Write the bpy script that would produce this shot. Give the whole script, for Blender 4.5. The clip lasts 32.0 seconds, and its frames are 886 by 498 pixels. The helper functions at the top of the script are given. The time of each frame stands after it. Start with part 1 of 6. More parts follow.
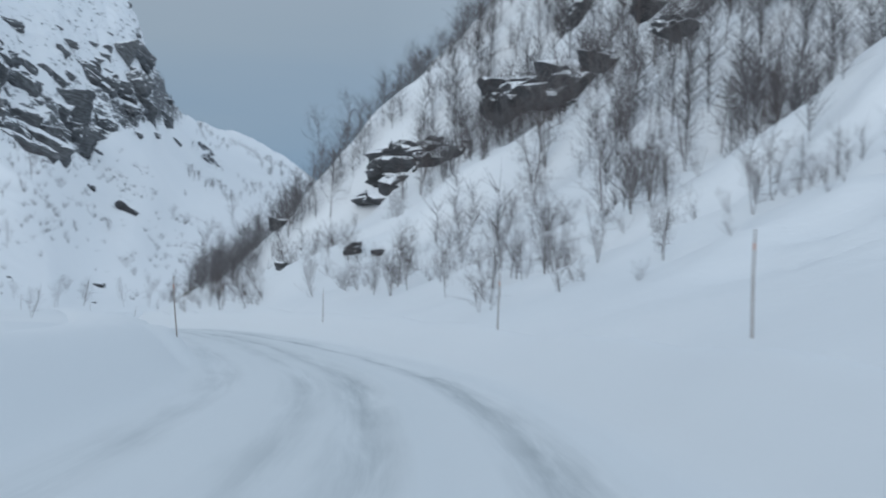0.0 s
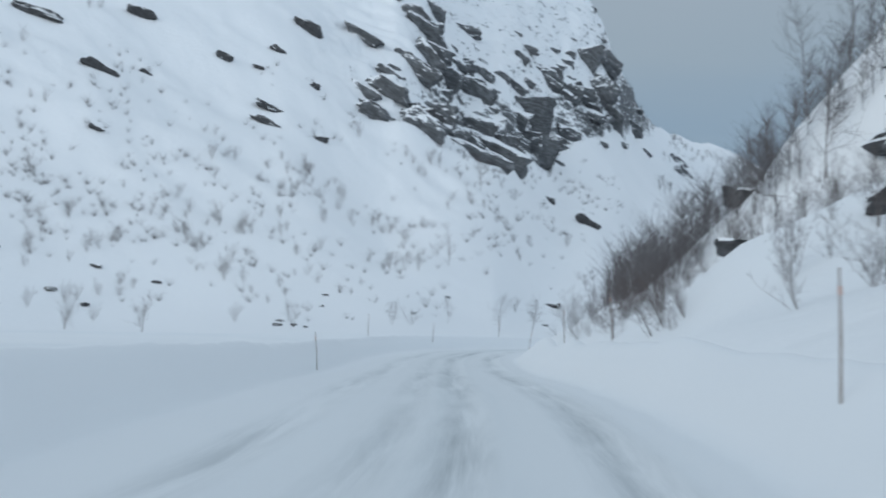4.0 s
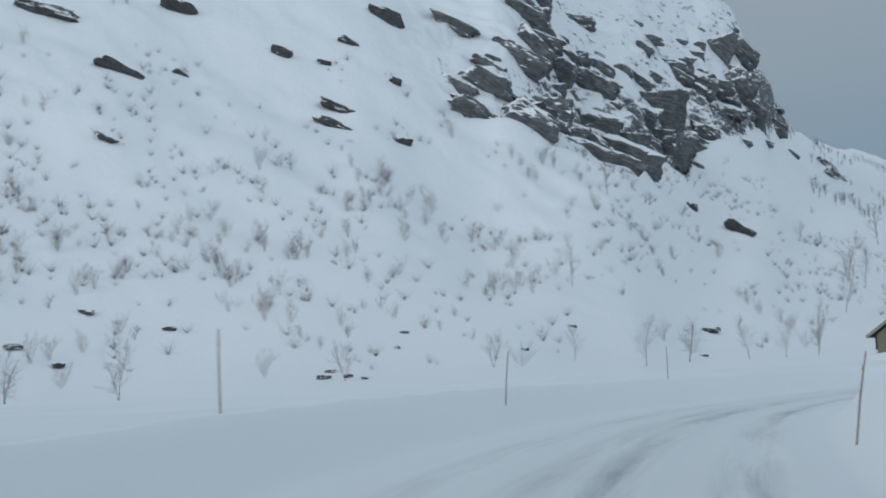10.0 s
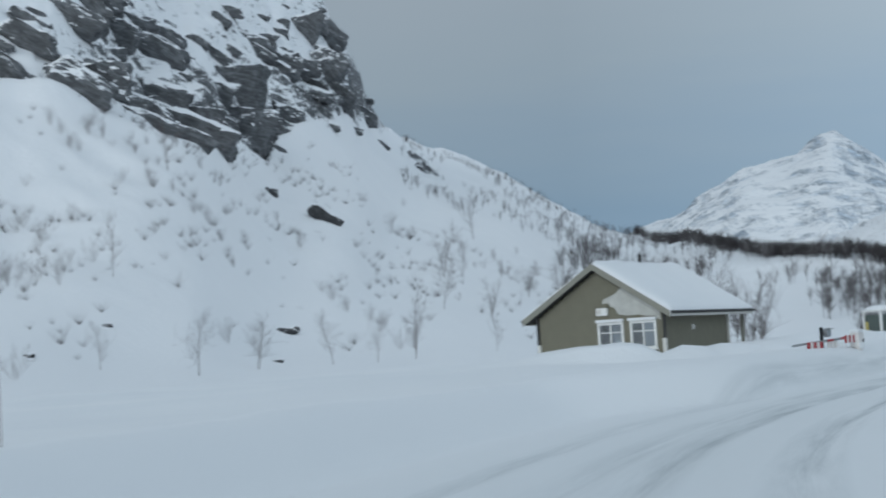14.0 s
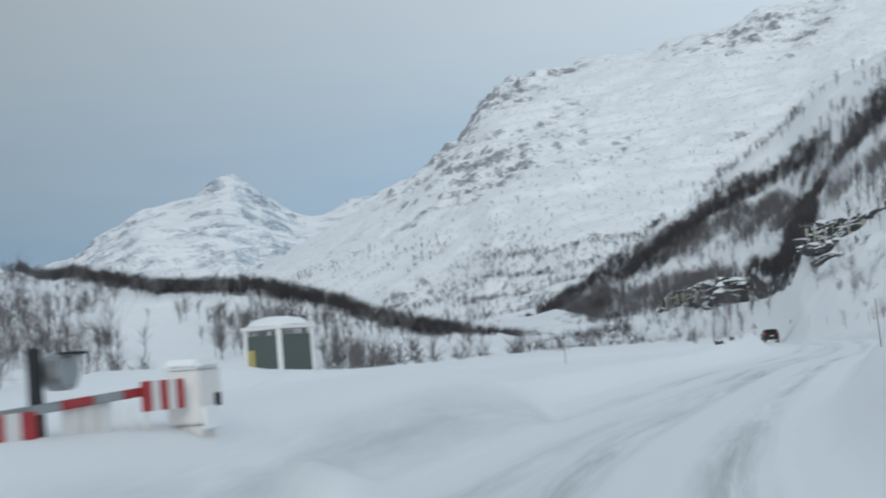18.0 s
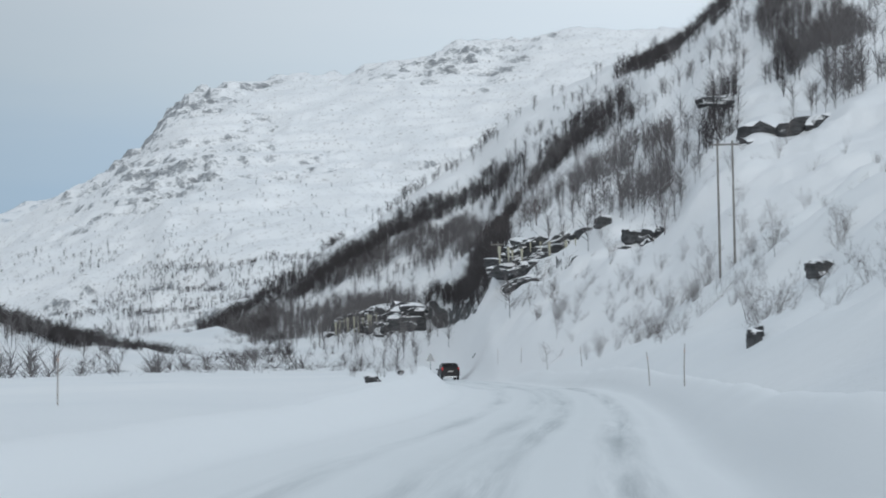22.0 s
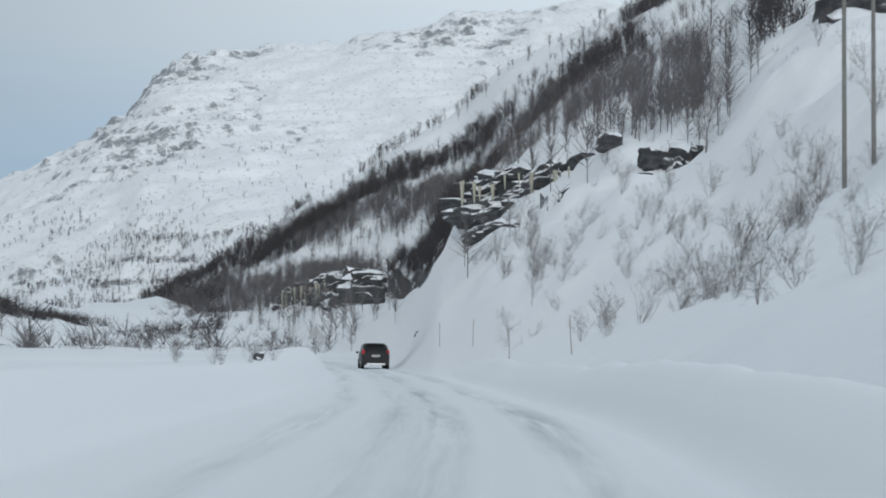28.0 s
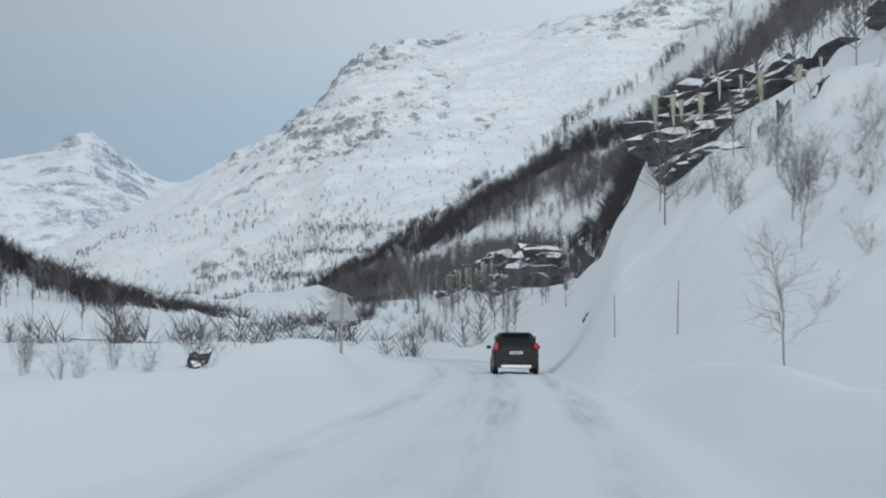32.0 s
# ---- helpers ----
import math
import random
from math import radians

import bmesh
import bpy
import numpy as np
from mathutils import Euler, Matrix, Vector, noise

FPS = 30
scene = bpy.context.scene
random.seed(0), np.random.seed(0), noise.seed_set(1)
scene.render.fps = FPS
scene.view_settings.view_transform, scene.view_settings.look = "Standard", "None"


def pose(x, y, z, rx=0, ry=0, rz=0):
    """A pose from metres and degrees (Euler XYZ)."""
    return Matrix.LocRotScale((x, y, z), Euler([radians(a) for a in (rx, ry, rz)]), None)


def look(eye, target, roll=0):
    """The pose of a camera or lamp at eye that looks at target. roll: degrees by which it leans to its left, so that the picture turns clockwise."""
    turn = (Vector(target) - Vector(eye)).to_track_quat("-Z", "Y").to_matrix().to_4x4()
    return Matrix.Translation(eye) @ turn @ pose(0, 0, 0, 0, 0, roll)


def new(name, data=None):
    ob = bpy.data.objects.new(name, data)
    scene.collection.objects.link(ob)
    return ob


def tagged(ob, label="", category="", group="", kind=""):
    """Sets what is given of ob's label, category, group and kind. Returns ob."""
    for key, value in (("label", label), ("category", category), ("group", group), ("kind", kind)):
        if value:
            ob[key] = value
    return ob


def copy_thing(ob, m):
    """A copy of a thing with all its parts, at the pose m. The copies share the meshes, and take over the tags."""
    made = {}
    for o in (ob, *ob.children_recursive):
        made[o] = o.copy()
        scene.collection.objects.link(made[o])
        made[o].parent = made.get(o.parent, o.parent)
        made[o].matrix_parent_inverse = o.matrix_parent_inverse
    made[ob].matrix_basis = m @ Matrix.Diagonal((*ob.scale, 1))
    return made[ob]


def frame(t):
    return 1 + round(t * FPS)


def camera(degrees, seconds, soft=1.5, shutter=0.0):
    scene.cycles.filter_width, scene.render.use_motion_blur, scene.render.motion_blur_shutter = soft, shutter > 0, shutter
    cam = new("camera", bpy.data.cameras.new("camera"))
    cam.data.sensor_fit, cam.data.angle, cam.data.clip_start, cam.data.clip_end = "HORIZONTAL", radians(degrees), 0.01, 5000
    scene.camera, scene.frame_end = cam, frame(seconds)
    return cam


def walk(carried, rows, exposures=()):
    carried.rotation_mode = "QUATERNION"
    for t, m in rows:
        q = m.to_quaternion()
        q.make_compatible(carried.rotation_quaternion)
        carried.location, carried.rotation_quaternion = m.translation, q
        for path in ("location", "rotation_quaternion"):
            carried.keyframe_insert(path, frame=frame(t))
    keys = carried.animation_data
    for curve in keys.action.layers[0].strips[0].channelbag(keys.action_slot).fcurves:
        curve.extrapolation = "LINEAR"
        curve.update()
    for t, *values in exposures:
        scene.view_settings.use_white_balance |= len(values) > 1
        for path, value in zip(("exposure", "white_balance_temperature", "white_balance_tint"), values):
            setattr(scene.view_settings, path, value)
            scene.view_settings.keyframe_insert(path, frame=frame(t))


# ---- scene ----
cam = camera(28.556, 32.0, 1.9, 0.5)
PATH = [
    (0.0, (0.000, -0.000, 1.350), (0.027, 49.970, 3.073), 1.42),
    (0.5, (0.186, 6.083, 1.380), (-1.807, 55.999, 3.467), 1.71),
    (1.0, (0.211, 12.178, 1.407), (-4.172, 61.940, 3.548), 2.00),
    (1.5, (0.070, 18.289, 1.427), (-6.203, 67.844, 3.635), 2.30),
    (2.0, (-0.241, 24.413, 1.434), (-8.007, 73.772, 3.263), 2.79),
    (2.5, (-0.744, 30.540, 1.430), (-9.972, 79.670, 2.444), 1.77),
    (3.0, (-1.535, 36.639, 1.427), (-12.727, 85.348, 2.895), 1.00),
    (3.5, (-2.542, 42.694, 1.442), (-14.871, 91.111, 3.391), 1.07),
    (4.0, (-3.580, 48.694, 1.445), (-17.141, 96.776, 3.501), 0.95),
    (4.5, (-4.762, 54.622, 1.462), (-19.962, 102.193, 3.918), 0.99),
    (5.0, (-6.082, 60.484, 1.483), (-20.672, 108.233, 4.173), 0.68),
    (5.5, (-7.517, 66.297, 1.499), (-23.894, 113.448, 4.424), 0.47),
    (6.0, (-9.043, 72.077, 1.502), (-24.972, 119.367, 4.661), 0.32),
    (6.5, (-10.634, 77.846, 1.482), (-29.277, 124.116, 4.876), 0.22),
    (7.0, (-12.263, 83.622, 1.428), (-30.686, 130.026, 4.110), -0.41),
    (7.5, (-13.923, 89.415, 1.346), (-31.548, 136.139, 3.849), -0.50),
    (8.0, (-15.584, 95.245, 1.245), (-33.817, 141.711, 4.161), -1.33),
    (8.5, (-17.271, 101.113, 1.145), (-35.094, 147.736, 4.088), -1.52),
    (9.0, (-18.947, 107.020, 1.075), (-36.626, 153.693, 4.091), -1.30),
    (9.5, (-20.589, 112.946, 1.036), (-37.924, 159.748, 4.048), -1.99),
    (10.0, (-22.183, 118.876, 1.025), (-39.211, 165.765, 4.402), -2.66),
    (10.5, (-23.699, 124.808, 1.019), (-40.095, 171.935, 4.225), -3.37),
    (11.0, (-25.079, 130.761, 1.001), (-40.576, 178.192, 4.173), -3.14),
    (11.5, (-26.303, 136.738, 1.002), (-40.921, 184.442, 4.260), -3.13),
    (12.0, (-27.308, 142.717, 1.015), (-40.015, 190.971, 4.183), -3.32),
    (12.5, (-28.231, 148.609, 1.002), (-39.784, 197.162, 4.027), -3.24),
    (13.0, (-29.030, 154.419, 0.961), (-38.574, 203.402, 4.055), -3.76),
    (13.5, (-29.639, 160.175, 0.908), (-37.243, 209.504, 3.888), -3.93),
    (14.0, (-29.987, 165.872, 0.858), (-35.675, 215.461, 3.798), -3.49),
    (14.5, (-30.067, 171.500, 0.811), (-33.379, 221.305, 3.712), -3.54),
    (15.0, (-29.898, 177.044, 0.770), (-30.867, 226.953, 3.630), -4.09),
    (15.5, (-29.508, 182.494, 0.734), (-29.233, 232.414, 3.554), -5.21),
    (16.0, (-28.920, 187.835, 0.706), (-26.330, 237.693, 3.443), -5.32),
    (16.5, (-28.134, 193.047, 0.687), (-23.125, 242.722, 3.383), -5.04),
    (17.0, (-27.130, 198.187, 0.664), (-20.174, 247.616, 3.564), -4.62),
    (17.5, (-25.927, 203.286, 0.643), (-16.810, 252.359, 3.592), -4.64),
    (18.0, (-24.553, 208.367, 0.636), (-13.240, 256.978, 3.640), -4.35),
    (18.5, (-23.035, 213.444, 0.638), (-9.708, 261.534, 3.759), -3.46),
    (19.0, (-21.353, 218.505, 0.643), (-6.741, 266.239, 3.465), -2.84),
    (19.5, (-19.430, 223.496, 0.642), (-3.245, 270.734, 3.198), -2.74),
    (20.0, (-17.281, 228.395, 0.633), (-0.250, 275.338, 3.136), -2.13),
    (20.5, (-15.021, 233.219, 0.621), (2.569, 279.942, 3.360), -2.18),
    (21.0, (-12.749, 237.943, 0.597), (6.065, 284.182, 3.421), -2.28),
    (21.5, (-10.468, 242.483, 0.608), (8.946, 288.456, 3.705), -1.64),
    (22.0, (-8.290, 246.797, 0.611), (11.598, 292.554, 3.889), -0.77),
    (22.5, (-6.235, 250.883, 0.609), (13.313, 296.773, 4.054), -0.52),
    (23.0, (-4.273, 254.750, 0.610), (15.681, 300.461, 4.119), -0.75),
    (23.5, (-2.372, 258.467, 0.613), (17.498, 304.198, 4.335), -0.64),
    (24.0, (-0.475, 262.142, 0.625), (18.409, 308.292, 4.310), -0.92),
    (24.5, (1.498, 265.908, 0.626), (21.155, 311.700, 4.716), -0.58),
    (25.0, (3.637, 269.847, 0.613), (24.613, 315.041, 4.792), -0.28),
    (25.5, (5.937, 273.961, 0.592), (26.927, 319.141, 4.860), -0.02),
    (26.0, (8.364, 278.241, 0.569), (30.068, 323.073, 4.926), 0.23),
    (26.5, (10.867, 282.674, 0.547), (30.840, 328.296, 4.993), 0.52),
    (27.0, (13.402, 287.254, 0.534), (33.442, 332.864, 4.797), 0.50),
    (27.5, (15.937, 292.004, 0.529), (36.071, 337.647, 3.892), 0.63),
    (28.0, (18.490, 296.891, 0.537), (38.478, 342.638, 3.307), 0.56),
    (28.5, (21.037, 301.867, 0.564), (40.954, 347.645, 3.331), 0.20),
    (29.0, (23.508, 306.892, 0.607), (42.992, 352.856, 3.380), -0.55),
    (29.5, (25.849, 311.939, 0.638), (44.296, 358.336, 3.276), -1.20),
    (30.0, (28.096, 316.917, 0.651), (45.668, 363.659, 3.174), -1.12),
    (30.5, (30.272, 321.796, 0.649), (47.253, 368.782, 2.640), -1.03),
    (31.0, (32.320, 326.637, 0.619), (48.750, 373.831, 2.287), 0.02),
    (31.5, (34.311, 331.459, 0.539), (49.804, 378.955, 2.557), 0.86),
    (32.0, (36.336, 336.232, 0.435), (51.060, 383.947, 2.972), 0.13),
]

walk(cam, [(t, look(eye, aim, roll)) for t, eye, aim, roll in PATH],
     [(0.0, -0.47, 5480, 4), (4.0, -0.42, 5560, 3), (6.5, -0.58, 5560, 2), (8.0, -0.64, 5580, 2), (13.0, -0.59, 5620, 2), (16.0, -0.50, 5700, 2), (19.0, -0.38, 5900, 4),
      (25.0, -0.34, 5960, 5), (32.0, -0.39, 5900, 4)])

# ---------------------------------------------------------------- world and sun
SUN_EL, SUN_AZ = 16.0, 200.0
world = bpy.data.worlds.new("world")
scene.world = world
world.use_nodes = True
wn, wl = world.node_tree.nodes, world.node_tree.links
wn.clear()
w_out = wn.new("ShaderNodeOutputWorld")
w_bg = wn.new("ShaderNodeBackground")
w_sky = wn.new("ShaderNodeTexSky")
w_sky.sky_type = "NISHITA"
w_sky.sun_disc = False
w_sky.sun_elevation = radians(SUN_EL)
w_sky.sun_rotation = radians(SUN_AZ)
w_sky.altitude = 300
w_co = wn.new("ShaderNodeTexCoord")
w_sep = wn.new("ShaderNodeSeparateXYZ")
w_map = wn.new("ShaderNodeMapping")
w_map.inputs["Scale"].default_value = (1.4, 1.4, 8.0)
w_noise = wn.new("ShaderNodeTexNoise")
w_noise.inputs["Scale"].default_value = 2.0
w_noise.inputs["Detail"].default_value = 5.0
w_add = wn.new("ShaderNodeMath")
w_add.operation = "MULTIPLY_ADD"
w_add.inputs[1].default_value = 0.09
w_ramp = wn.new("ShaderNodeValToRGB")
for k, (pos, col) in enumerate([(0.04, (0.42, 0.56, 0.74)), (0.12, (0.37, 0.47, 0.60)), (0.20, (0.545, 0.58, 0.615)), (0.30, (0.66, 0.655, 0.66)), (0.6, (0.66, 0.69, 0.72)), (1.0, (0.70, 0.75, 0.81))]):
    el = w_ramp.color_ramp.elements[k] if k < 2 else w_ramp.color_ramp.elements.new(pos)
    el.position = pos
    el.color = (*col, 1)
w_east = wn.new("ShaderNodeMapRange")  # thinner cloud to the north-east
w_east.inputs["From Min"].default_value = -0.04
w_east.inputs["From Max"].default_value = 0.50
w_east.inputs["To Min"].default_value = 0.90
w_east.inputs["To Max"].default_value = 1.72
w_bright = wn.new("ShaderNodeVectorMath")
w_bright.operation = "SCALE"
w_cloud = wn.new("ShaderNodeMix")
w_cloud.data_type = "RGBA"
w_cloud.inputs["Factor"].default_value = 0.9
w_scale = wn.new("ShaderNodeVectorMath")
w_scale.operation = "SCALE"
w_scale.inputs["Scale"].default_value = 0.1
wl.new(w_co.outputs["Generated"], w_sep.inputs[0])
wl.new(w_co.outputs["Generated"], w_map.inputs[0])
wl.new(w_map.outputs[0], w_noise.inputs["Vector"])
wl.new(w_noise.outputs["Fac"], w_add.inputs[0])
wl.new(w_sep.outputs["Z"], w_add.inputs[2])
wl.new(w_add.outputs[0], w_ramp.inputs[0])
wl.new(w_sep.outputs["X"], w_east.inputs["Value"])
wl.new(w_ramp.outputs["Color"], w_bright.inputs[0])
wl.new(w_east.outputs[0], w_bright.inputs["Scale"])
wl.new(w_sky.outputs[0], w_scale.inputs[0])
wl.new(w_scale.outputs[0], w_cloud.inputs["A"])
wl.new(w_bright.outputs[0], w_cloud.inputs["B"])
wl.new(w_cloud.outputs["Result"], w_bg.inputs["Color"])
w_bg.inputs["Strength"].default_value = 0.96
wl.new(w_bg.outputs[0], w_out.inputs["Surface"])

sun_data = bpy.data.lights.new("sun", "SUN")
sun_data.energy = 1.6
sun_data.angle = radians(30)
sun_data.color = (1.0, 0.93, 0.86)
sun = new("sun", sun_data)
_a, _e = radians(SUN_AZ), radians(SUN_EL)
_dir = Vector((math.sin(_a) * math.cos(_e), math.cos(_a) * math.cos(_e), math.sin(_e)))
sun.matrix_world = look(_dir * 800, (0, 0, 0))


# ---------------------------------------------------------------- materials
class Nodes:
    """A small builder for node materials."""

    def __init__(self, name):
        self.mat = bpy.data.materials.new(name)
        self.mat.use_nodes = True
        self.t = self.mat.node_tree
        self.n, self.l = self.t.nodes, self.t.links
        self.b = self.n["Principled BSDF"]

    def put(self, kind, **values):
        node = self.n.new(kind)
        for key, value in values.items():
            node.inputs[key].default_value = value
        return node

    def link(self, a, b):
        self.l.new(a, b)

    def coords(self):
        return self.n.new("ShaderNodeTexCoord").outputs["Object"]

    def noise(self, scale, detail=4.0, rough=0.55, vec=None, distortion=0.0):
        node = self.put("ShaderNodeTexNoise", Scale=scale, Detail=detail, Roughness=rough, Distortion=distortion)
        self.link(vec if vec is not None else self.coords(), node.inputs["Vector"])
        return node.outputs["Fac"]

    def ramp(self, fac, stops):
        node = self.n.new("ShaderNodeValToRGB")
        el = node.color_ramp.elements
        while len(el) < len(stops):
            el.new(0.5)
        for e, (p, c) in zip(el, stops):
            e.position = p
            e.color = (c, c, c, 1) if isinstance(c, (int, float)) else (*c, 1)
        self.link(fac, node.inputs[0])
        return node.outputs["Color"]

    def mix(self, fac, a, b, mode="MIX"):
        node = self.n.new("ShaderNodeMix")
        node.data_type = "RGBA"
        node.blend_type = mode
        for key, value in (("Factor", fac), ("A", a), ("B", b)):
            if isinstance(value, (int, float)):
                node.inputs[key].default_value = value
            elif isinstance(value, tuple):
                node.inputs[key].default_value = (*value, 1)
            else:
                self.link(value, node.inputs[key])
        return node.outputs["Result"]

    def math(self, op, a, b=0.0, clamp=False):
        node = self.n.new("ShaderNodeMath")
        node.operation = op
        node.use_clamp = clamp
        for k, value in enumerate((a, b)):
            if isinstance(value, (int, float)):
                node.inputs[k].default_value = value
            else:
                self.link(value, node.inputs[k])
        return node.outputs[0]

    def bump(self, height, strength=0.3, distance=0.05):
        node = self.put("ShaderNodeBump", Strength=strength, Distance=distance)
        self.link(height, node.inputs["Height"])
        self.link(node.outputs[0], self.b.inputs["Normal"])

    def finish(self, color, rough=0.8, metal=0.0, spec=0.3):
        for key, value in (("Base Color", color), ("Roughness", rough), ("Metallic", metal), ("Specular IOR Level", spec)):
            if isinstance(value, tuple):
                value = (*value, 1)
            if isinstance(value, (int, float)) or isinstance(value, tuple):
                self.b.inputs[key].default_value = value
            else:
                self.link(value, self.b.inputs[key])
        return self.mat


def plain(name, color, rough=0.6, metal=0.0, vary=0.12, scale=6.0, bump=0.0, spec=0.4):
    m = Nodes(name)
    f = m.noise(scale, 5.0, 0.6)
    lo = tuple(c * (1 - vary) for c in color)
    hi = tuple(min(1, c * (1 + vary)) for c in color)
    g = m.noise(scale * 7, 3.0)
    if bump:
        m.bump(g, bump, 0.01)
    return m.finish(m.mix(f, lo, hi), rough, metal, spec)


def snow_material(name="snow", scale=1.0):
    m = Nodes(name)
    big = m.noise(0.05 * scale, 4.0, 0.5)
    fine = m.noise(2.5 * scale, 6.0, 0.6)
    col = m.mix(m.ramp(big, [(0.35, 0.0), (0.7, 1.0)]), (0.80, 0.815, 0.83), (0.86, 0.865, 0.87))
    wave = m.noise(0.6 * scale, 5.0, 0.55, None, 0.6)
    m.bump(m.mix(0.35, wave, fine), 0.35, 0.25 / scale)
    return m.finish(col, 0.75, 0, 0.25)


def fell_material(name, lo, hi, rock_scale=0.35, tint=(0.10, 0.105, 0.11), fine=1.0, heath=0.0, crags=True, patchy=0.8, steep=1.0, dips=(0.12, 0.42, 0.0), bare=0.0):
    """Snow on the flatter ground, bare rock where it is steep."""
    m = Nodes(name)
    geo = m.n.new("ShaderNodeNewGeometry")
    sep = m.n.new("ShaderNodeSeparateXYZ")
    m.link(geo.outputs["True Normal"], sep.inputs[0])
    dip = m.put("ShaderNodeMapping", Scale=(1.0, 1.0, 2.3), Rotation=dips)
    m.link(m.coords(), dip.inputs[0])
    brk = m.noise(0.16 * fine, 7.0, 0.68, dip.outputs[0], 0.5)
    brk2 = m.noise(1.6 * fine, 4.0, 0.65)
    lean = m.math("ADD", m.math("MULTIPLY", sep.outputs["Z"], steep), 0.75 * (1 - steep))
    s = m.math("ADD", lean, m.math("MULTIPLY", m.math("SUBTRACT", brk, 0.5), patchy))
    s = m.math("ADD", s, m.math("MULTIPLY", m.math("SUBTRACT", brk2, 0.5), 0.45))
    crag = m.n.new("ShaderNodeAttribute")
    crag.attribute_name = "crag"
    if crags:
        s = m.math("ADD", s, m.math("MULTIPLY", m.math("SUBTRACT", 1.0, crag.outputs["Fac"]), 0.42 + bare))
        s = m.math("SUBTRACT", s, bare)
    fac = m.ramp(s, [(lo, 0.0), (hi, 1.0)])
    streak = m.put("ShaderNodeMapping", Scale=(1.0, 1.0, 3.2), Rotation=(0.25, 0.1, 0.0))
    m.link(m.coords(), streak.inputs[0])
    rn = m.noise(rock_scale, 7.0, 0.7, streak.outputs[0], 0.4)
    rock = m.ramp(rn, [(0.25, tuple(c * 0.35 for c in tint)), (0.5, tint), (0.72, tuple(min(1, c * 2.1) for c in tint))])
    big = m.noise(0.02, 4.0, 0.5)
    snow = m.mix(big, (0.80, 0.81, 0.825), (0.88, 0.88, 0.885))
    if heath:
        tuft = m.ramp(m.noise(0.55 * fine, 6.0, 0.72), [(0.565, 0.0), (0.66, 1.0)])
        snow = m.mix(m.math("MULTIPLY", tuft, heath), snow, (0.17, 0.14, 0.125))
    m.bump(m.mix(fac, rn, m.noise(0.5 * fine, 6.0, 0.6)), 0.5, 0.7 / fine)
    return m.finish(m.mix(fac, rock, snow), 0.82, 0, 0.2)


M_SNOW = snow_material()
M_BARK = plain("birch_bark", (0.15, 0.128, 0.122), 0.85, vary=0.35, scale=3.0)
M_TWIG = plain("birch_twig", (0.095, 0.08, 0.079), 0.85, vary=0.3, scale=2.0)

# ---------------------------------------------------------------- shapes in numbers
def lattice(seed):
    return np.random.RandomState(seed).rand(256, 256)


LATTICES = [lattice(k) for k in range(8)]


def value_noise(x, y, k=0):
    """Smooth noise of -1 to 1 on arrays."""
    g = LATTICES[k % 8]
    xi, yi = np.floor(x).astype(int), np.floor(y).astype(int)
    fx, fy = x - xi, y - yi
    fx, fy = fx * fx * (3 - 2 * fx), fy * fy * (3 - 2 * fy)
    a, b = g[xi % 256, yi % 256], g[(xi + 1) % 256, yi % 256]
    c, d = g[xi % 256, (yi + 1) % 256], g[(xi + 1) % 256, (yi + 1) % 256]
    return 2 * ((a * (1 - fx) + b * fx) * (1 - fy) + (c * (1 - fx) + d * fx) * fy) - 1


def fbm(x, y, scale, octaves=5, k=0, gain=0.5):
    out, amp, f = 0, 1.0, 1.0 / scale
    for i in range(octaves):
        out = out + amp * value_noise(x * f + 17.3 * i, y * f - 9.1 * i, k + i)
        amp, f = amp * gain, f * 2.03
    return out


def smooth(x, a, b):
    t = np.clip((x - a) / (b - a), 0, 1)
    return t * t * (3 - 2 * t)


def mesh_from(name, verts, faces, material, smoothed=True):
    me = bpy.data.meshes.new(name)
    verts, faces = np.asarray(verts, float), np.asarray(faces, int)
    me.vertices.add(len(verts))
    me.vertices.foreach_set("co", verts.ravel())
    w = faces.shape[1]
    me.loops.add(faces.size)
    me.loops.foreach_set("vertex_index", faces.ravel())
    me.polygons.add(len(faces))
    me.polygons.foreach_set("loop_start", np.arange(0, faces.size, w))
    me.polygons.foreach_set("use_smooth", np.full(len(faces), smoothed))
    me.update(calc_edges=True)
    me.materials.append(material)
    return me


def grid_faces(nu, nv):
    i = np.arange(nu * nv).reshape(nu, nv)
    return np.stack([i[:-1, :-1], i[1:, :-1], i[1:, 1:], i[:-1, 1:]], -1).reshape(-1, 4)


# ---------------------------------------------------------------- the road's line
ROAD_Z = 1.35  # height of the lens over the road
_pts = [Vector(eye) for _, eye, _, _ in PATH]
LINE = np.array([(1.5, -70.0, 0.0), (0.6, -35.0, 0.0)] + [(p.x, p.y, p.z - ROAD_Z) for p in _pts]
                + [(43.0, 354, -0.92), (49.6, 372, -0.95), (55.5, 389, -0.97), (60.3, 404, -1.0), (65.5, 422, -1.0), (69.8, 442, -1.0),
                   (72.0, 465, -1.0), (71.0, 490, -0.9), (66.0, 520, -0.6), (57.0, 555, -0.3)])
_d = np.r_[0, np.cumsum(np.hypot(*np.diff(LINE[:, :2], axis=0).T))]
ROAD_S = np.arange(0, _d[-1], 1.0)
ROAD = np.stack([np.interp(ROAD_S, _d, LINE[:, k]) for k in range(3)], 1)
_k = np.ones(9) / 9
for k in range(3):
    _pad = np.r_[np.full(4, ROAD[0, k]), ROAD[:, k], np.full(4, ROAD[-1, k])]
    ROAD[4:-4, k] = np.convolve(_pad, _k, "valid")[4:-4]
TAN = np.gradient(ROAD[:, :2], axis=0)
TAN /= np.linalg.norm(TAN, axis=1)[:, None]
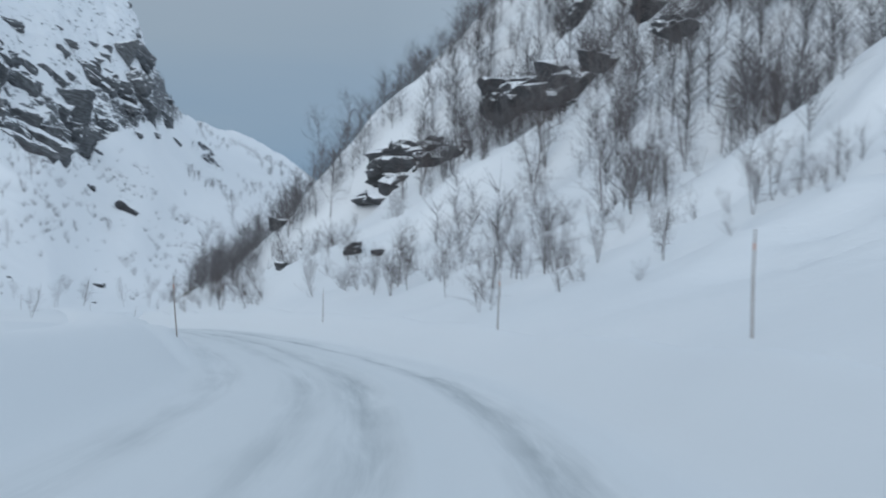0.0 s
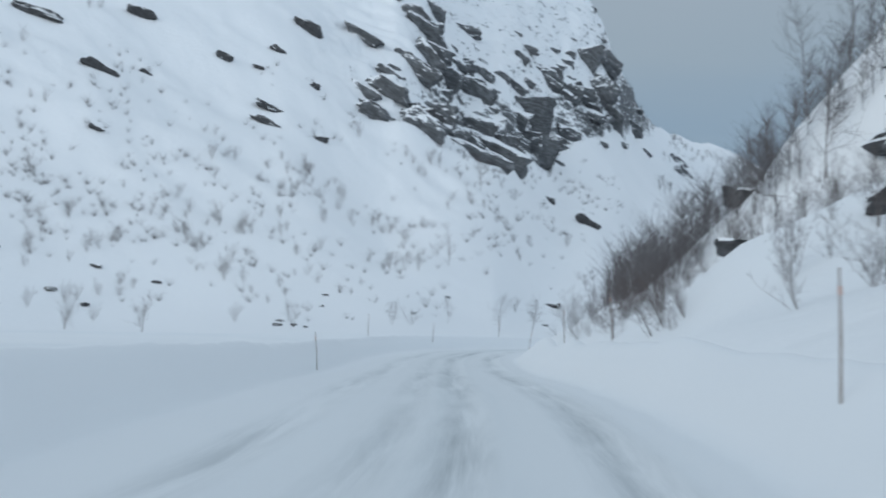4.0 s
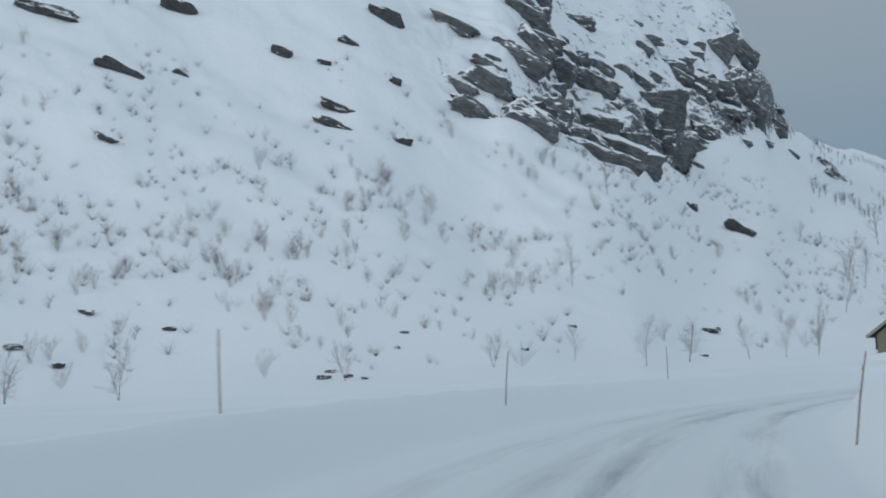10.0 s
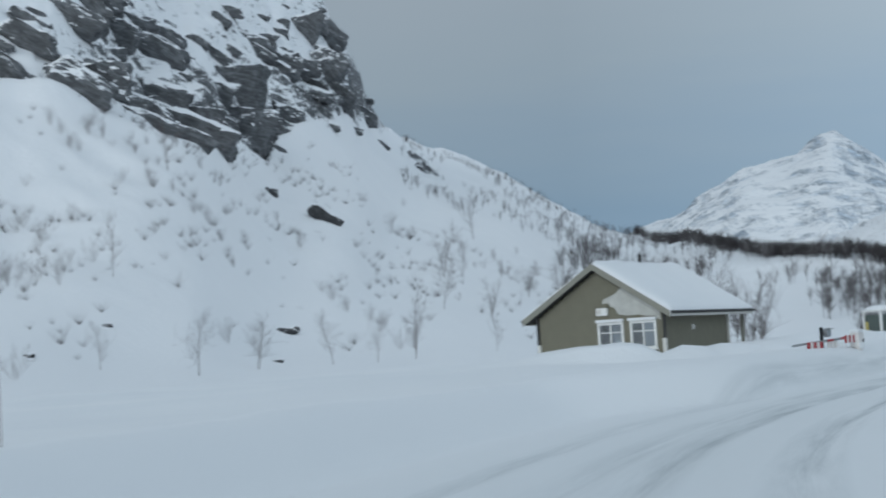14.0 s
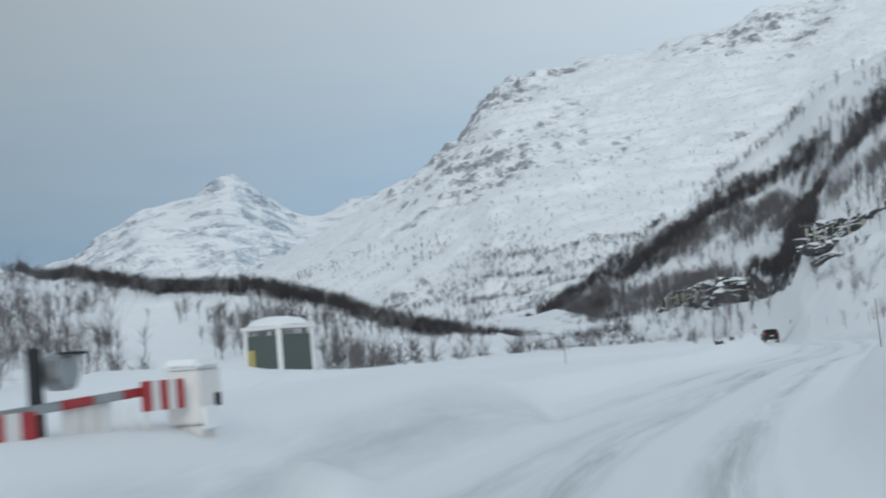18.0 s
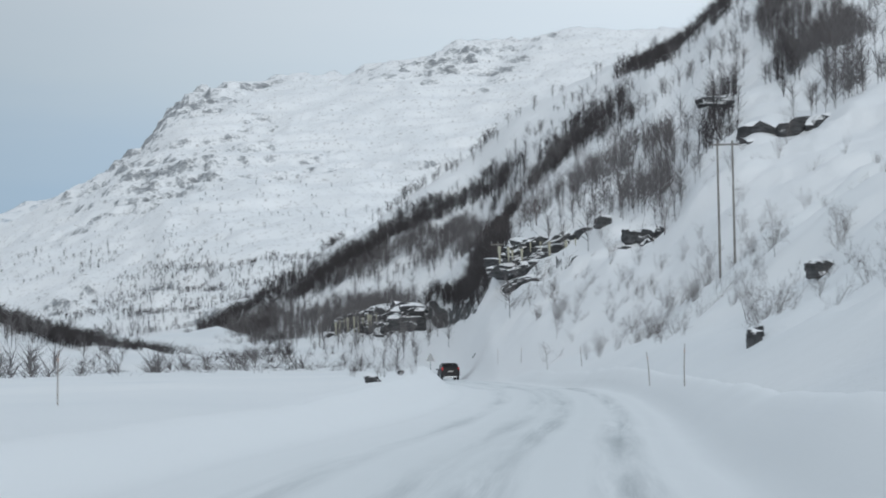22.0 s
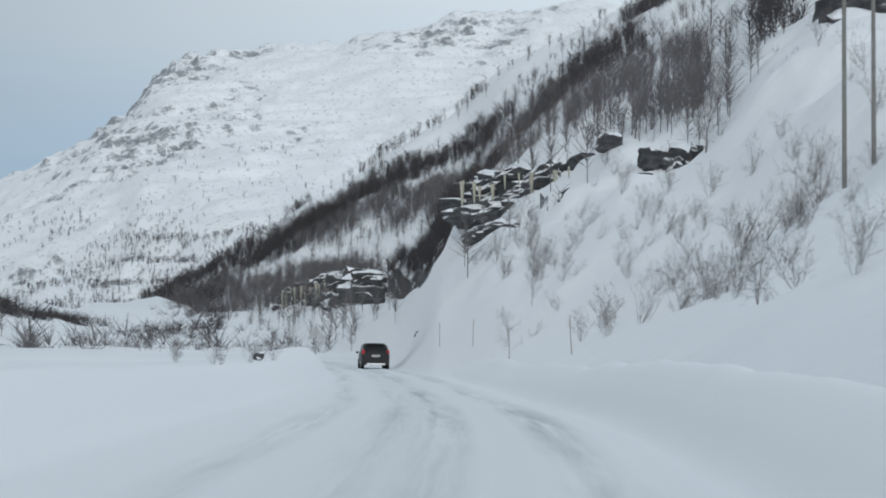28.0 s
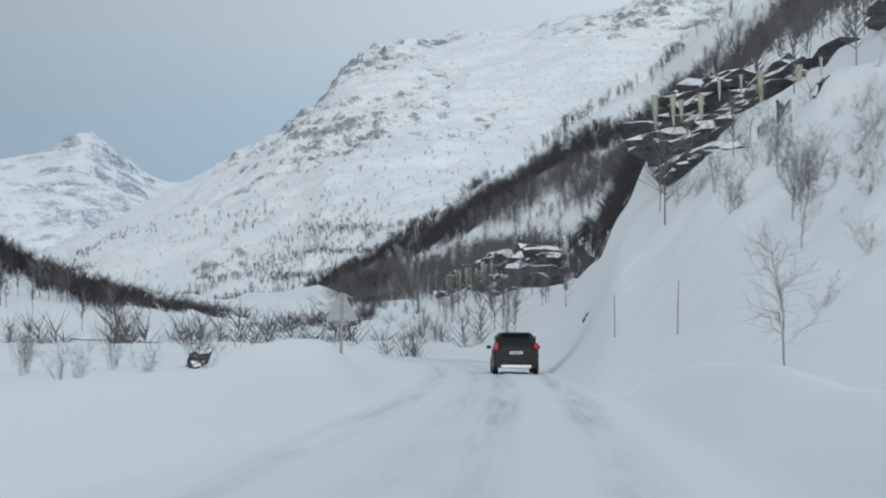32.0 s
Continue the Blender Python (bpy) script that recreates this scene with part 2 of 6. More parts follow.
RIGHT = np.stack([TAN[:, 1], -TAN[:, 0]], 1)


def road_frame(x, y):
    """Signed distance to the right of the driving line, the road's height and the place along it."""
    x, y = np.asarray(x, float).ravel(), np.asarray(y, float).ravel()
    n, z, s = np.empty(len(x)), np.empty(len(x)), np.empty(len(x))
    pick = ROAD[::4]
    for a in range(0, len(x), 20000):
        sl = slice(a, a + 20000)
        d2 = (x[sl, None] - pick[None, :, 0]) ** 2 + (y[sl, None] - pick[None, :, 1]) ** 2
        i = np.argmin(d2, 1) * 4
        i = np.clip(i, 0, len(ROAD) - 1)
        dx, dy = x[sl] - ROAD[i, 0], y[sl] - ROAD[i, 1]
        along = np.clip(dx * TAN[i, 0] + dy * TAN[i, 1], -3, 3)
        side = dx * RIGHT[i, 0] + dy * RIGHT[i, 1]
        dist = np.sqrt(np.maximum(dx * dx + dy * dy - along * along, 0))
        n[sl] = np.sign(side) * np.maximum(dist, np.abs(side))
        z[sl] = ROAD[i, 2]
        s[sl] = ROAD[i, 1] + along * TAN[i, 1]
    return n, z, s


def on_road(s, n, z=0.0):
    """A place by its distance along the line's y, to the right of it, over the road."""
    i = int(np.argmin(np.abs(ROAD[:, 1] - s)))
    p = ROAD[i]
    return Vector((p[0] + RIGHT[i, 0] * n, p[1] + RIGHT[i, 1] * n, p[2] + z))


# bank on the right-hand side: how high it climbs with the distance from the line, and along the road
BANK_N = [2.75, 4.0, 6.0, 9.0, 13.0, 17.0, 29.0, 45.0, 80.0, 130.0]
BANK_H = [0.0, 0.4, 1.7, 3.4, 6.6, 9.6, 17.5, 30.0, 54.0, 78.0]
BANK_S = [-80, 40, 70, 80, 90, 104, 112, 120, 128, 136, 144, 150, 165, 190, 218, 234, 250, 275, 300, 330, 352, 380, 420, 470, 600]
BANK_A = [1.0, 0.95, 1.0, 1.05, 1.2, 1.1, 1.15, 1.3, 1.5, 1.4, 0.75, 0.42, 0.22, 0.10, 0.12, 0.5, 0.85, 0.85, 0.85, 0.9, 0.8, 0.6, 0.4, 0.15, 0.1]
# the knoll of the first bend starts gently and steepens
KNOLL_N = [2.75, 4.0, 6.0, 9.0, 13.0, 17.0, 22.0, 29.0, 45.0, 80.0, 130.0]
KNOLL_H = [0.0, 0.35, 1.1, 2.2, 4.2, 6.8, 10.6, 17.0, 29.0, 54.0, 78.0]



def ground_height(x, y):
    n, z, s = road_frame(x, y)
    far = np.hypot(x - 0, y - 200)
    h = z.copy()
    left = -n
    # ploughed verges: a low wall of snow on both sides, a plain behind it on the left
    lump0 = 0.85 + 0.15 * fbm(x, y, 9.0, 3, 6)
    lay = smooth(s, 200, 210) * (1 - smooth(s, 230, 250))  # the lay-by, where the snow reaches closer
    lay2 = smooth(s, 338, 362) * (1 - smooth(s, 384, 402))
    lay2 = np.maximum(lay2, 1 - smooth(s, 45, 70))
    left = left + (1.9 * lay + 1.5 * lay2) * smooth(left, 1.5, 3.5)
    h += smooth(left, 5.0 - 1.6 * lay, 6.3 - 0.3 * lay) * (0.55 + 0.32 * (1 - 0.7 * lay) * np.exp(-((left - 6.6) / 1.3) ** 2) * lump0) * (1 - 0.45 * smooth(left, 20, 60)) * (1 - 0.45 * smooth(s, 236, 250) * (1 - smooth(s, 275, 300)))
    h += (0.30 + 0.26 * smooth(s, 222, 238)) * lay * smooth(left, 3.6, 5.8) * (1 - smooth(left, 14, 24))
    h += 0.85 * smooth(n, 1.7, 3.3) * lump0
    first = 1 - smooth(s, 150, 190)
    bank = (np.interp(n, BANK_N, BANK_H) * (1 - first) + np.interp(n, KNOLL_N, KNOLL_H) * first) * np.interp(s, BANK_S, BANK_A)
    lump = fbm(x, y, 14.0, 4, 2)
    bank = bank * (1 + 0.22 * lump * smooth(n, 4, 10))
    bank += (0.55 * fbm(x, y, 5.0, 4, 4) + 0.24 * fbm(x, y, 2.4, 3, 2)) * smooth(n, 4.8, 9) * np.minimum(1, bank / 1.6)
    bank += (4.2 * np.exp(-((x + 1.5) ** 2 + (y - 128.5) ** 2) / 6.5 ** 2) + 2.0 * np.exp(-((x + 9.0) ** 2 + (y - 129.0) ** 2) / 5.0 ** 2)) * smooth(n, 7, 12)
    bank += 1.5 * np.exp(-((x + 6.2) ** 2 + (y - 91.5) ** 2) / 5.5 ** 2) * smooth(n, 3.6, 6)
    h += bank * (1 - smooth(far, 450, 600))
    off = np.minimum(np.abs(n + 1.7) - 3.6, 6) / 6
    h += 0.14 * fbm(x, y, 9.0, 4, 1) * np.clip(off, 0, 1) + 0.04 * fbm(x, y, 2.2, 3, 3) * np.clip(off * 3, 0, 1)
    h += (-1.6 - z) * smooth(left, 60, 150) * smooth(s, 150, 260)
    # drifts between the house and the road: crest height and width of each heap
    for cx, cy, top, r in ((-33.1, 221.8, 0.63, 1.3), (-32.3, 221.9, 0.76, 1.1), (-31.65, 222.0, 0.84, 1.0), (-31.0, 222.1, 0.92, 0.9), (-30.55, 222.1, 0.84, 0.7), (-29.85, 222.2, 0.52, 0.7), (-29.1, 222.2, 0.60, 0.65),
                           (-28.65, 222.3, 0.58, 0.8), (-28.3, 224.4, 0.55, 1.2), (-27.6, 224.0, 0.58, 1.2), (-26.8, 224.5, 0.62, 1.3), (-26.4, 228.7, 0.58, 1.4), (-25.6, 230.6, 0.60, 1.6), (-24.6, 233.5, 0.66, 2.2), (-23.0, 238.0, 0.74, 3.0),
                           (-34.8, 221.9, 0.45, 2.0), (-6.0, 36.6, 0.85, 1.5), (-26.6, 222.3, 0.25, 1.6), (-24.4, 225.2, 0.30, 1.7), (-18.4, 246.5, 0.55, 1.5), (-16.9, 248.3, 0.45, 1.8), (-21.6, 246.0, 0.72, 2.4)):
        d2 = ((x - cx) ** 2 + (y - cy) ** 2) / r ** 2
        heap = top + 0.10 * fbm(x, y, 1.3, 3, 5) - 0.30 * d2
        h = np.where(d2 < 6, np.maximum(h, heap), h)
    # a low shelf where the road sign stands
    h += 0.5 * np.exp(-((x - 44.6) ** 2 + (y - 373.0) ** 2) / 4.0 ** 2)
    wide = 3.3 - 2.0 * lay - 0.9 * lay2
    bare = 1 - smooth(np.abs(n + 1.5 - 1.2 * lay - 0.6 * lay2), wide - 0.1, wide + 0.9)
    return h + (np.minimum(h, z - 0.10) - h) * bare


def axis(lo, hi, step, far_lo, far_hi, grow=1.22):
    core = list(np.arange(lo, hi + 1e-6, step))
    d, a = step, core[0]
    while a > far_lo:
        d *= grow
        a -= d
        core.insert(0, a)
    d, a = step, core[-1]
    while a < far_hi:
        d *= grow
        a += d
        core.append(a)
    return np.array(core)


gx, gy = axis(-66, 96, 0.65, -3200, 3200), axis(-12, 440, 0.65, -2500, 4300)
GX, GY = np.meshgrid(gx, gy, indexing="ij")
GZ = ground_height(GX.ravel(), GY.ravel())
# under the packed road snow the ground lies a little lower
_n, _z, _s = road_frame(GX.ravel(), GY.ravel())
GZ = GZ - 0.25 * (1 - smooth(_n, 3.0, 3.9)) * (1 - smooth(-_n, 6.1, 7.0))
ground = new("ground", mesh_from("ground", np.stack([GX.ravel(), GY.ravel(), GZ], 1), grid_faces(len(gx), len(gy)), None))

# ---------------------------------------------------------------- fells, as heights round a centre
def pchip(x, xs, ys):
    """Smooth interpolation without overshoot."""
    h, d = np.diff(xs), np.diff(ys) / np.diff(xs)
    m = np.zeros(len(xs))
    for i in range(1, len(xs) - 1):
        if d[i - 1] * d[i] > 0:
            w1, w2 = 2 * h[i] + h[i - 1], h[i] + 2 * h[i - 1]
            m[i] = (w1 + w2) / (w1 / d[i - 1] + w2 / d[i])
    m[0], m[-1] = d[0], d[-1]
    x = np.clip(x, xs[0], xs[-1])
    i = np.clip(np.searchsorted(xs, x, "right") - 1, 0, len(xs) - 2)
    t = (x - xs[i]) / h[i]
    t2, t3 = t * t, t * t * t
    return (2 * t3 - 3 * t2 + 1) * ys[i] + (t3 - 2 * t2 + t) * h[i] * m[i] + (3 * t2 - 2 * t3) * ys[i + 1] + (t3 - t2) * h[i] * m[i + 1]


def polar_height(rows, centre):
    az_c = np.array([r[0] for r in rows], float)
    R = np.array([[p[0] for p in r[1]] for r in rows], float)
    Z = np.array([[p[1] for p in r[1]] for r in rows], float)

    def height(az, r):
        """Height at azimuths (degrees) and distances from the centre, and the rise's share."""
        rk = np.stack([pchip(az, az_c, R[:, k]) for k in range(R.shape[1])], -1)
        zk = np.stack([pchip(az, az_c, Z[:, k]) for k in range(R.shape[1])], -1)
        out = zk[..., 0] - np.maximum(0, rk[..., 0] - r) * 0.12
        sl = (zk[..., 1:] - zk[..., :-1]) / (rk[..., 1:] - rk[..., :-1])
        slope = np.concatenate([0.4 * sl[..., :1], 0.5 * (sl[..., 1:] + sl[..., :-1]), sl[..., -1:]], -1)
        for k in range(R.shape[1] - 1):
            h = rk[..., k + 1] - rk[..., k]
            t = np.clip((r - rk[..., k]) / h, 0, 1)
            t2, t3 = t * t, t * t * t
            seg = ((2 * t3 - 3 * t2 + 1) * zk[..., k] + (t3 - 2 * t2 + t) * h * slope[..., k]
                   + (3 * t2 - 2 * t3) * zk[..., k + 1] + (t3 - t2) * h * slope[..., k + 1])
            out = np.where(r > rk[..., k], seg, out)
        beyond = r - rk[..., -1]
        out = np.where(beyond > 0, zk[..., -1] - 0.35 * beyond, out)
        return out, rk

    def at(x, y):
        dx, dy = np.asarray(x, float) - centre[0], np.asarray(y, float) - centre[1]
        return height(np.degrees(np.arctan2(dx, dy)), np.hypot(dx, dy))
    return height, at


def terraces(z, step, sharp, phase):
    """Ledges: flat treads and steep risers."""
    u = z / step + phase
    f = u - np.floor(u)
    f2 = np.where(f < 1 - sharp, f * 0.28, 0.28 * (1 - sharp) + (f - 1 + sharp) / sharp * (1 - 0.28 * (1 - sharp)))
    return (np.floor(u) + f2 - phase) * step


WEST_C = (-28.0, 143.0)
WEST = [(-75, ((80, -1), (120, 2), (220, 45), (330, 110), (500, 200))),
        (-50, ((85, -1), (130, 2), (220, 44), (330, 108), (500, 200))),
        (-36, ((100, -1), (150, 3), (236, 46), (330, 100), (500, 190))),
        (-24, ((112, -1), (180, 8), (250, 38), (330, 84), (500, 180))),
        (-18.5, ((125, -1), (190, 7), (232, 18), (330, 68), (500, 165))),
        (-14, ((160, -1), (200, 4), (280, 29), (390, 66), (560, 160))),
        (-11.2, ((185, -1), (248, 5), (335, 26), (402, 46), (560, 134))),
        (-9.9, ((195, -1), (260, 6), (340, 26), (420, 46), (560, 115))),
        (-9.2, ((202, -1), (270, 6.5), (350, 26), (440, 48), (560, 96))),
        (-8.1, ((215, -1), (300, 9), (420, 32), (530, 58), (800, 104))),
        (-6.3, ((235, -1), (330, 10), (470, 35), (640, 63), (974, 111))),
        (-4.5, ((260, -1), (380, 12), (520, 36), (700, 64), (1000, 98.5))),
        (-2.6, ((300, -1), (420, 11), (560, 29), (720, 50), (950, 74))),
        (-0.4, ((320, -1.5), (430, 8), (540, 20), (660, 33), (780, 45))),
        (2.2, ((330, -2), (400, 4), (470, 12), (540, 20), (620, 31))),
        (7.9, ((340, -3), (390, 0), (440, 5), (490, 11), (540, 17.5))),
        (10.9, ((350, -4), (390, -2), (420, 1), (460, 4), (500, 7))),
        (16.5, ((360, -5), (390, -4.5), (410, -4), (430, -3.5), (460, -3))),
        (24, ((370, -8), (390, -8), (410, -8), (430, -8), (460, -8)))]
west_h, west_at0 = polar_height(WEST, WEST_C)


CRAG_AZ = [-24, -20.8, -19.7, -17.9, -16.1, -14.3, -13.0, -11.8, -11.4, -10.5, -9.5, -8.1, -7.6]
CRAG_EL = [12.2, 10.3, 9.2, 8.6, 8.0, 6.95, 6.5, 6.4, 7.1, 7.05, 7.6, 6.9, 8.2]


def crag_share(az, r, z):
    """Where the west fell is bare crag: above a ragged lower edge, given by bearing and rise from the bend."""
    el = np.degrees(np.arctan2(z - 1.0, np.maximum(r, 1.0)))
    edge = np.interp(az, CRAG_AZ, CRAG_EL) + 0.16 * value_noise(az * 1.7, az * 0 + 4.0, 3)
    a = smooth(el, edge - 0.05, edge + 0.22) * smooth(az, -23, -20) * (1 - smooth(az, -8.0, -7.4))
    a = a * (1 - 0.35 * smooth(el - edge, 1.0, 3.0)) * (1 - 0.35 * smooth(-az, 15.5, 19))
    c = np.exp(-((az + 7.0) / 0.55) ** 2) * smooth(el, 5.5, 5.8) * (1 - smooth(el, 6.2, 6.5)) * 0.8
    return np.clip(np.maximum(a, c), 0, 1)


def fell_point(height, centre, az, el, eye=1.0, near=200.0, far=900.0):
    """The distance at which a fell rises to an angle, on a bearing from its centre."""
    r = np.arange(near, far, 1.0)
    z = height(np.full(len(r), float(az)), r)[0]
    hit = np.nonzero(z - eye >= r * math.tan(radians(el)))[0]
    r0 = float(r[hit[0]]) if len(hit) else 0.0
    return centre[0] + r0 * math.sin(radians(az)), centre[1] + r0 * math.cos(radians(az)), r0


def west_full(az, r):
    z, _ = west_h(az, r)
    x, y = WEST_C[0] + r * np.sin(np.radians(az)), WEST_C[1] + r * np.cos(np.radians(az))
    rise = smooth(z, 0, 20)
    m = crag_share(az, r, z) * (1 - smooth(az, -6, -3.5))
    z1 = z + rise * (1.5 * fbm(x, y, 38, 4, 1) + 0.45 * fbm(x, y, 7, 4, 5))
    rug = z1 + m * (3.6 * fbm(x, y, 24, 5, 3) + 1.7 * np.abs(fbm(x, y, 9, 4, 6)) - 0.6)
    led = terraces(rug + 0.10 * (x + 120), 8.5, 0.4, 1.1 * fbm(x, y, 30, 4, 4)) - 0.10 * (x + 120)
    led = led + 0.7 * (terraces(led, 3.3, 0.4, 1.0 * fbm(x, y, 13, 4, 7)) - led)
    led = 0.7 * led + 0.3 * rug
    return z1 * (1 - m) + led * m, m


def polar_mesh(name, full, centre, az, r, material):
    A, R = np.meshgrid(az, r, indexing="ij")
    z, share = full(A, R)
    x, y = centre[0] + R * np.sin(np.radians(A)), centre[1] + R * np.cos(np.radians(A))
    me = mesh_from(name, np.stack([x, y, z], -1).reshape(-1, 3), grid_faces(len(az), len(r))[:, ::-1], material)
    crag = me.attributes.new("crag", "FLOAT", "POINT")
    crag.data.foreach_set("value", np.clip(share, 0, 1).ravel())
    return new(name, me)


M_WEST = fell_material("west_fell_snow_and_rock", 0.46, 0.58, 0.30, (0.11, 0.114, 0.12), 2.0, 0.0, patchy=1.3, steep=0.55, dips=(0.35, 0.55, 0.3), bare=0.10)
west_az = np.r_[np.arange(-75, -36, 0.6), np.arange(-36, -22, 0.16), np.arange(-22, -7, 0.085), np.arange(-7, -1, 0.15), np.arange(-1, 24.1, 0.4)]
west_r = np.r_[np.arange(78, 200, 2.5), np.arange(200, 330, 1.8), np.arange(330, 580, 0.95), np.arange(580, 1250, 6)]
west_fell = polar_mesh("west_fell", west_full, WEST_C, west_az, west_r, M_WEST)
tagged(west_fell, "steep snow-covered fell with dark grey crags", "mountain", kind="structure")


def west_z(x, y):
    dx, dy = np.asarray(x, float) - WEST_C[0], np.asarray(y, float) - WEST_C[1]
    return west_full(np.degrees(np.arctan2(dx, dy)), np.hypot(dx, dy))[0]


EAST_C = (11.0, 283.0)
EAST = [(4, ((320, -9), (370, -8.5), (420, -8), (460, -8), (500, -8))),
        (8, ((300, -6), (350, -5), (400, -4), (450, -3), (500, -2))),
        (12, ((260, -4), (330, -2), (380, -0.5), (430, 1), (480, 3.5))),
        (15.8, ((230, -3), (290, 0), (350, 3), (400, 8), (455, 15.5))),
        (18, ((210, -3), (285, 2.5), (340, 8), (395, 16), (460, 27.5))),
        (20, ((170, -3), (250, 4), (320, 11), (385, 23), (465, 40))),
        (22.4, ((120, -2), (207, 4.6), (294, 12), (360, 26), (450, 50))),
        (24.2, ((100, -1), (120, 2), (220, 16), (350, 29), (470, 63))),
        (26.2, ((85, -1), (110, 4), (165, 14), (300, 35), (470, 77))),
        (29.6, ((70, -1), (95, 4.8), (125, 11.5), (250, 39), (440, 83))),
        (31.2, ((62, -1), (90, 5.2), (125, 12.2), (250, 45), (425, 84))),
        (33.6, ((55, -1), (85, 6.5), (118, 15.5), (180, 33), (385, 88.5))),
        (36, ((50, -1), (80, 8), (131, 22), (200, 42), (360, 95))),
        (42, ((40, -1), (70, 9), (120, 22), (200, 48), (350, 110))),
        (60, ((34, 0), (55, 8), (110, 24), (200, 55), (340, 115)))]
east_h, east_at0 = polar_height(EAST, EAST_C)


def east_full(az, r):
    z, _ = east_h(az, r)
    x, y = EAST_C[0] + r * np.sin(np.radians(az)), EAST_C[1] + r * np.cos(np.radians(az))
    rise = smooth(z, 0, 12)
    m = 0.2 * np.exp(-((az - 34) / 9) ** 4) * smooth(z, 9, 14)
    m = np.maximum(m, np.exp(-((az - 22.3) / 1.8) ** 4) * smooth(z, 5, 8) * (1 - smooth(z, 13, 17)))
    m = np.maximum(m, 0.7 * np.exp(-((az - 26.8) / 2.0) ** 4) * smooth(z, 8, 11) * (1 - smooth(z, 13.5, 16)))
    z1 = z + rise * (1.6 * fbm(x, y, 30, 4, 2) + 0.6 * fbm(x, y, 6, 4, 6)) + 0.35 * smooth(z, -0.5, 4) * fbm(x, y, 3.2, 3, 4) + 1.5 * np.exp(-((x - 78.5) ** 2 + (y - 428.5) ** 2) / 3.2 ** 2) + 1.8 * np.exp(-((x - 72.5) ** 2 + (y - 377.0) ** 2) / 4.2 ** 2)
    rug = z1 + m * (2.4 * fbm(x, y, 14, 5, 3) + 0.8 * fbm(x, y, 4, 3, 1))
    led = terraces(rug, 5.5, 0.42, 0.4 * fbm(x, y, 22, 3, 5))
    led = led + 0.5 * (terraces(led, 1.7, 0.4, 0.5 * fbm(x, y, 9, 3, 7)) - led)
    return z1 * (1 - m) + led * m, m


# belts of scrub on the east hill, by bearing and rise from the road, with half their width and how dense they stand
BELTS = ((((14.8, 1.5), (16.6, 2.5), (18.9, 3.2)), 0.55, 1.0), (((16.9, 2.9), (18.7, 4.0), (20.2, 5.2), (21.9, 6.2), (23.4, 7.2), (24.9, 8.2)), 0.24, 0.9),
         (((18.9, 3.2), (20.6, 4.2), (22.1, 5.2), (23.4, 5.8), (25.2, 6.6)), 0.42, 1.0), (((22.5, 2.1), (23.8, 2.7), (24.3, 3.8), (25.0, 5.2), (25.6, 6.4)), 0.40, 0.8),
         (((25.3, 6.3), (26.7, 7.4), (27.9, 8.3), (29.7, 9.2)), 0.50, 0.45), (((29.5, 10.3), (31.4, 11.0), (32.5, 11.9), (33.6, 12.7)), 0.16, 0.6),
         (((33.8, 9.6), (33.9, 8.2)), 0.85, 0.16), (((35.4, 12.9), (36.3, 11.4)), 0.75, 0.15))
HANGING = ((((26.2, 5.9), (28.5, 7.0), (31.0, 7.4)), 1.35, 0.27), (((19.5, 3.4), (22.0, 4.2), (23.6, 4.5)), 0.8, 0.8), (((15.5, 0.9), (18.0, 1.5), (22.0, 1.9)), 0.6, 0.9),
           (((32.0, 6.0), (34.5, 6.6), (37.0, 8.6)), 0.8, 0.45), (((36.0, 12.5), (39.0, 11.5)), 1.2, 0.42))


def belt_share(belts, az, r, z):
    el = np.degrees(np.arctan2(z - 0.55, r))
    out = np.zeros(np.shape(az))
    for line, half, dense in belts:
        for (a0, e0), (a1, e1) in zip(line, line[1:]):
            t = np.clip(((az - a0) * (a1 - a0) + (el - e0) * (e1 - e0)) / ((a1 - a0) ** 2 + (e1 - e0) ** 2), 0, 1)
            d = np.hypot(az - a0 - t * (a1 - a0), el - e0 - t * (e1 - e0))
            out = np.maximum(out, dense * (1 - smooth(d, 0.55 * half, 1.15 * half)))
    return out


M_EAST = fell_material("east_hill_snow_and_rock", 0.40, 0.54, 0.6, (0.085, 0.086, 0.088), 1.8, 0.0)
east_az = np.r_[np.arange(4, 17, 0.35), np.arange(17, 40, 0.12), np.arange(40, 60.1, 0.3)]
east_r = np.r_[np.arange(34, 130, 1.0), np.arange(130, 260, 1.3), np.arange(260, 500, 2.0), np.arange(500, 720, 12)]
east_hill = polar_mesh("east_hill", east_full, EAST_C, east_az, east_r, M_EAST)
tagged(east_hill, "snowy hillside with rock bands and bare birch scrub", "hillside", kind="structure")


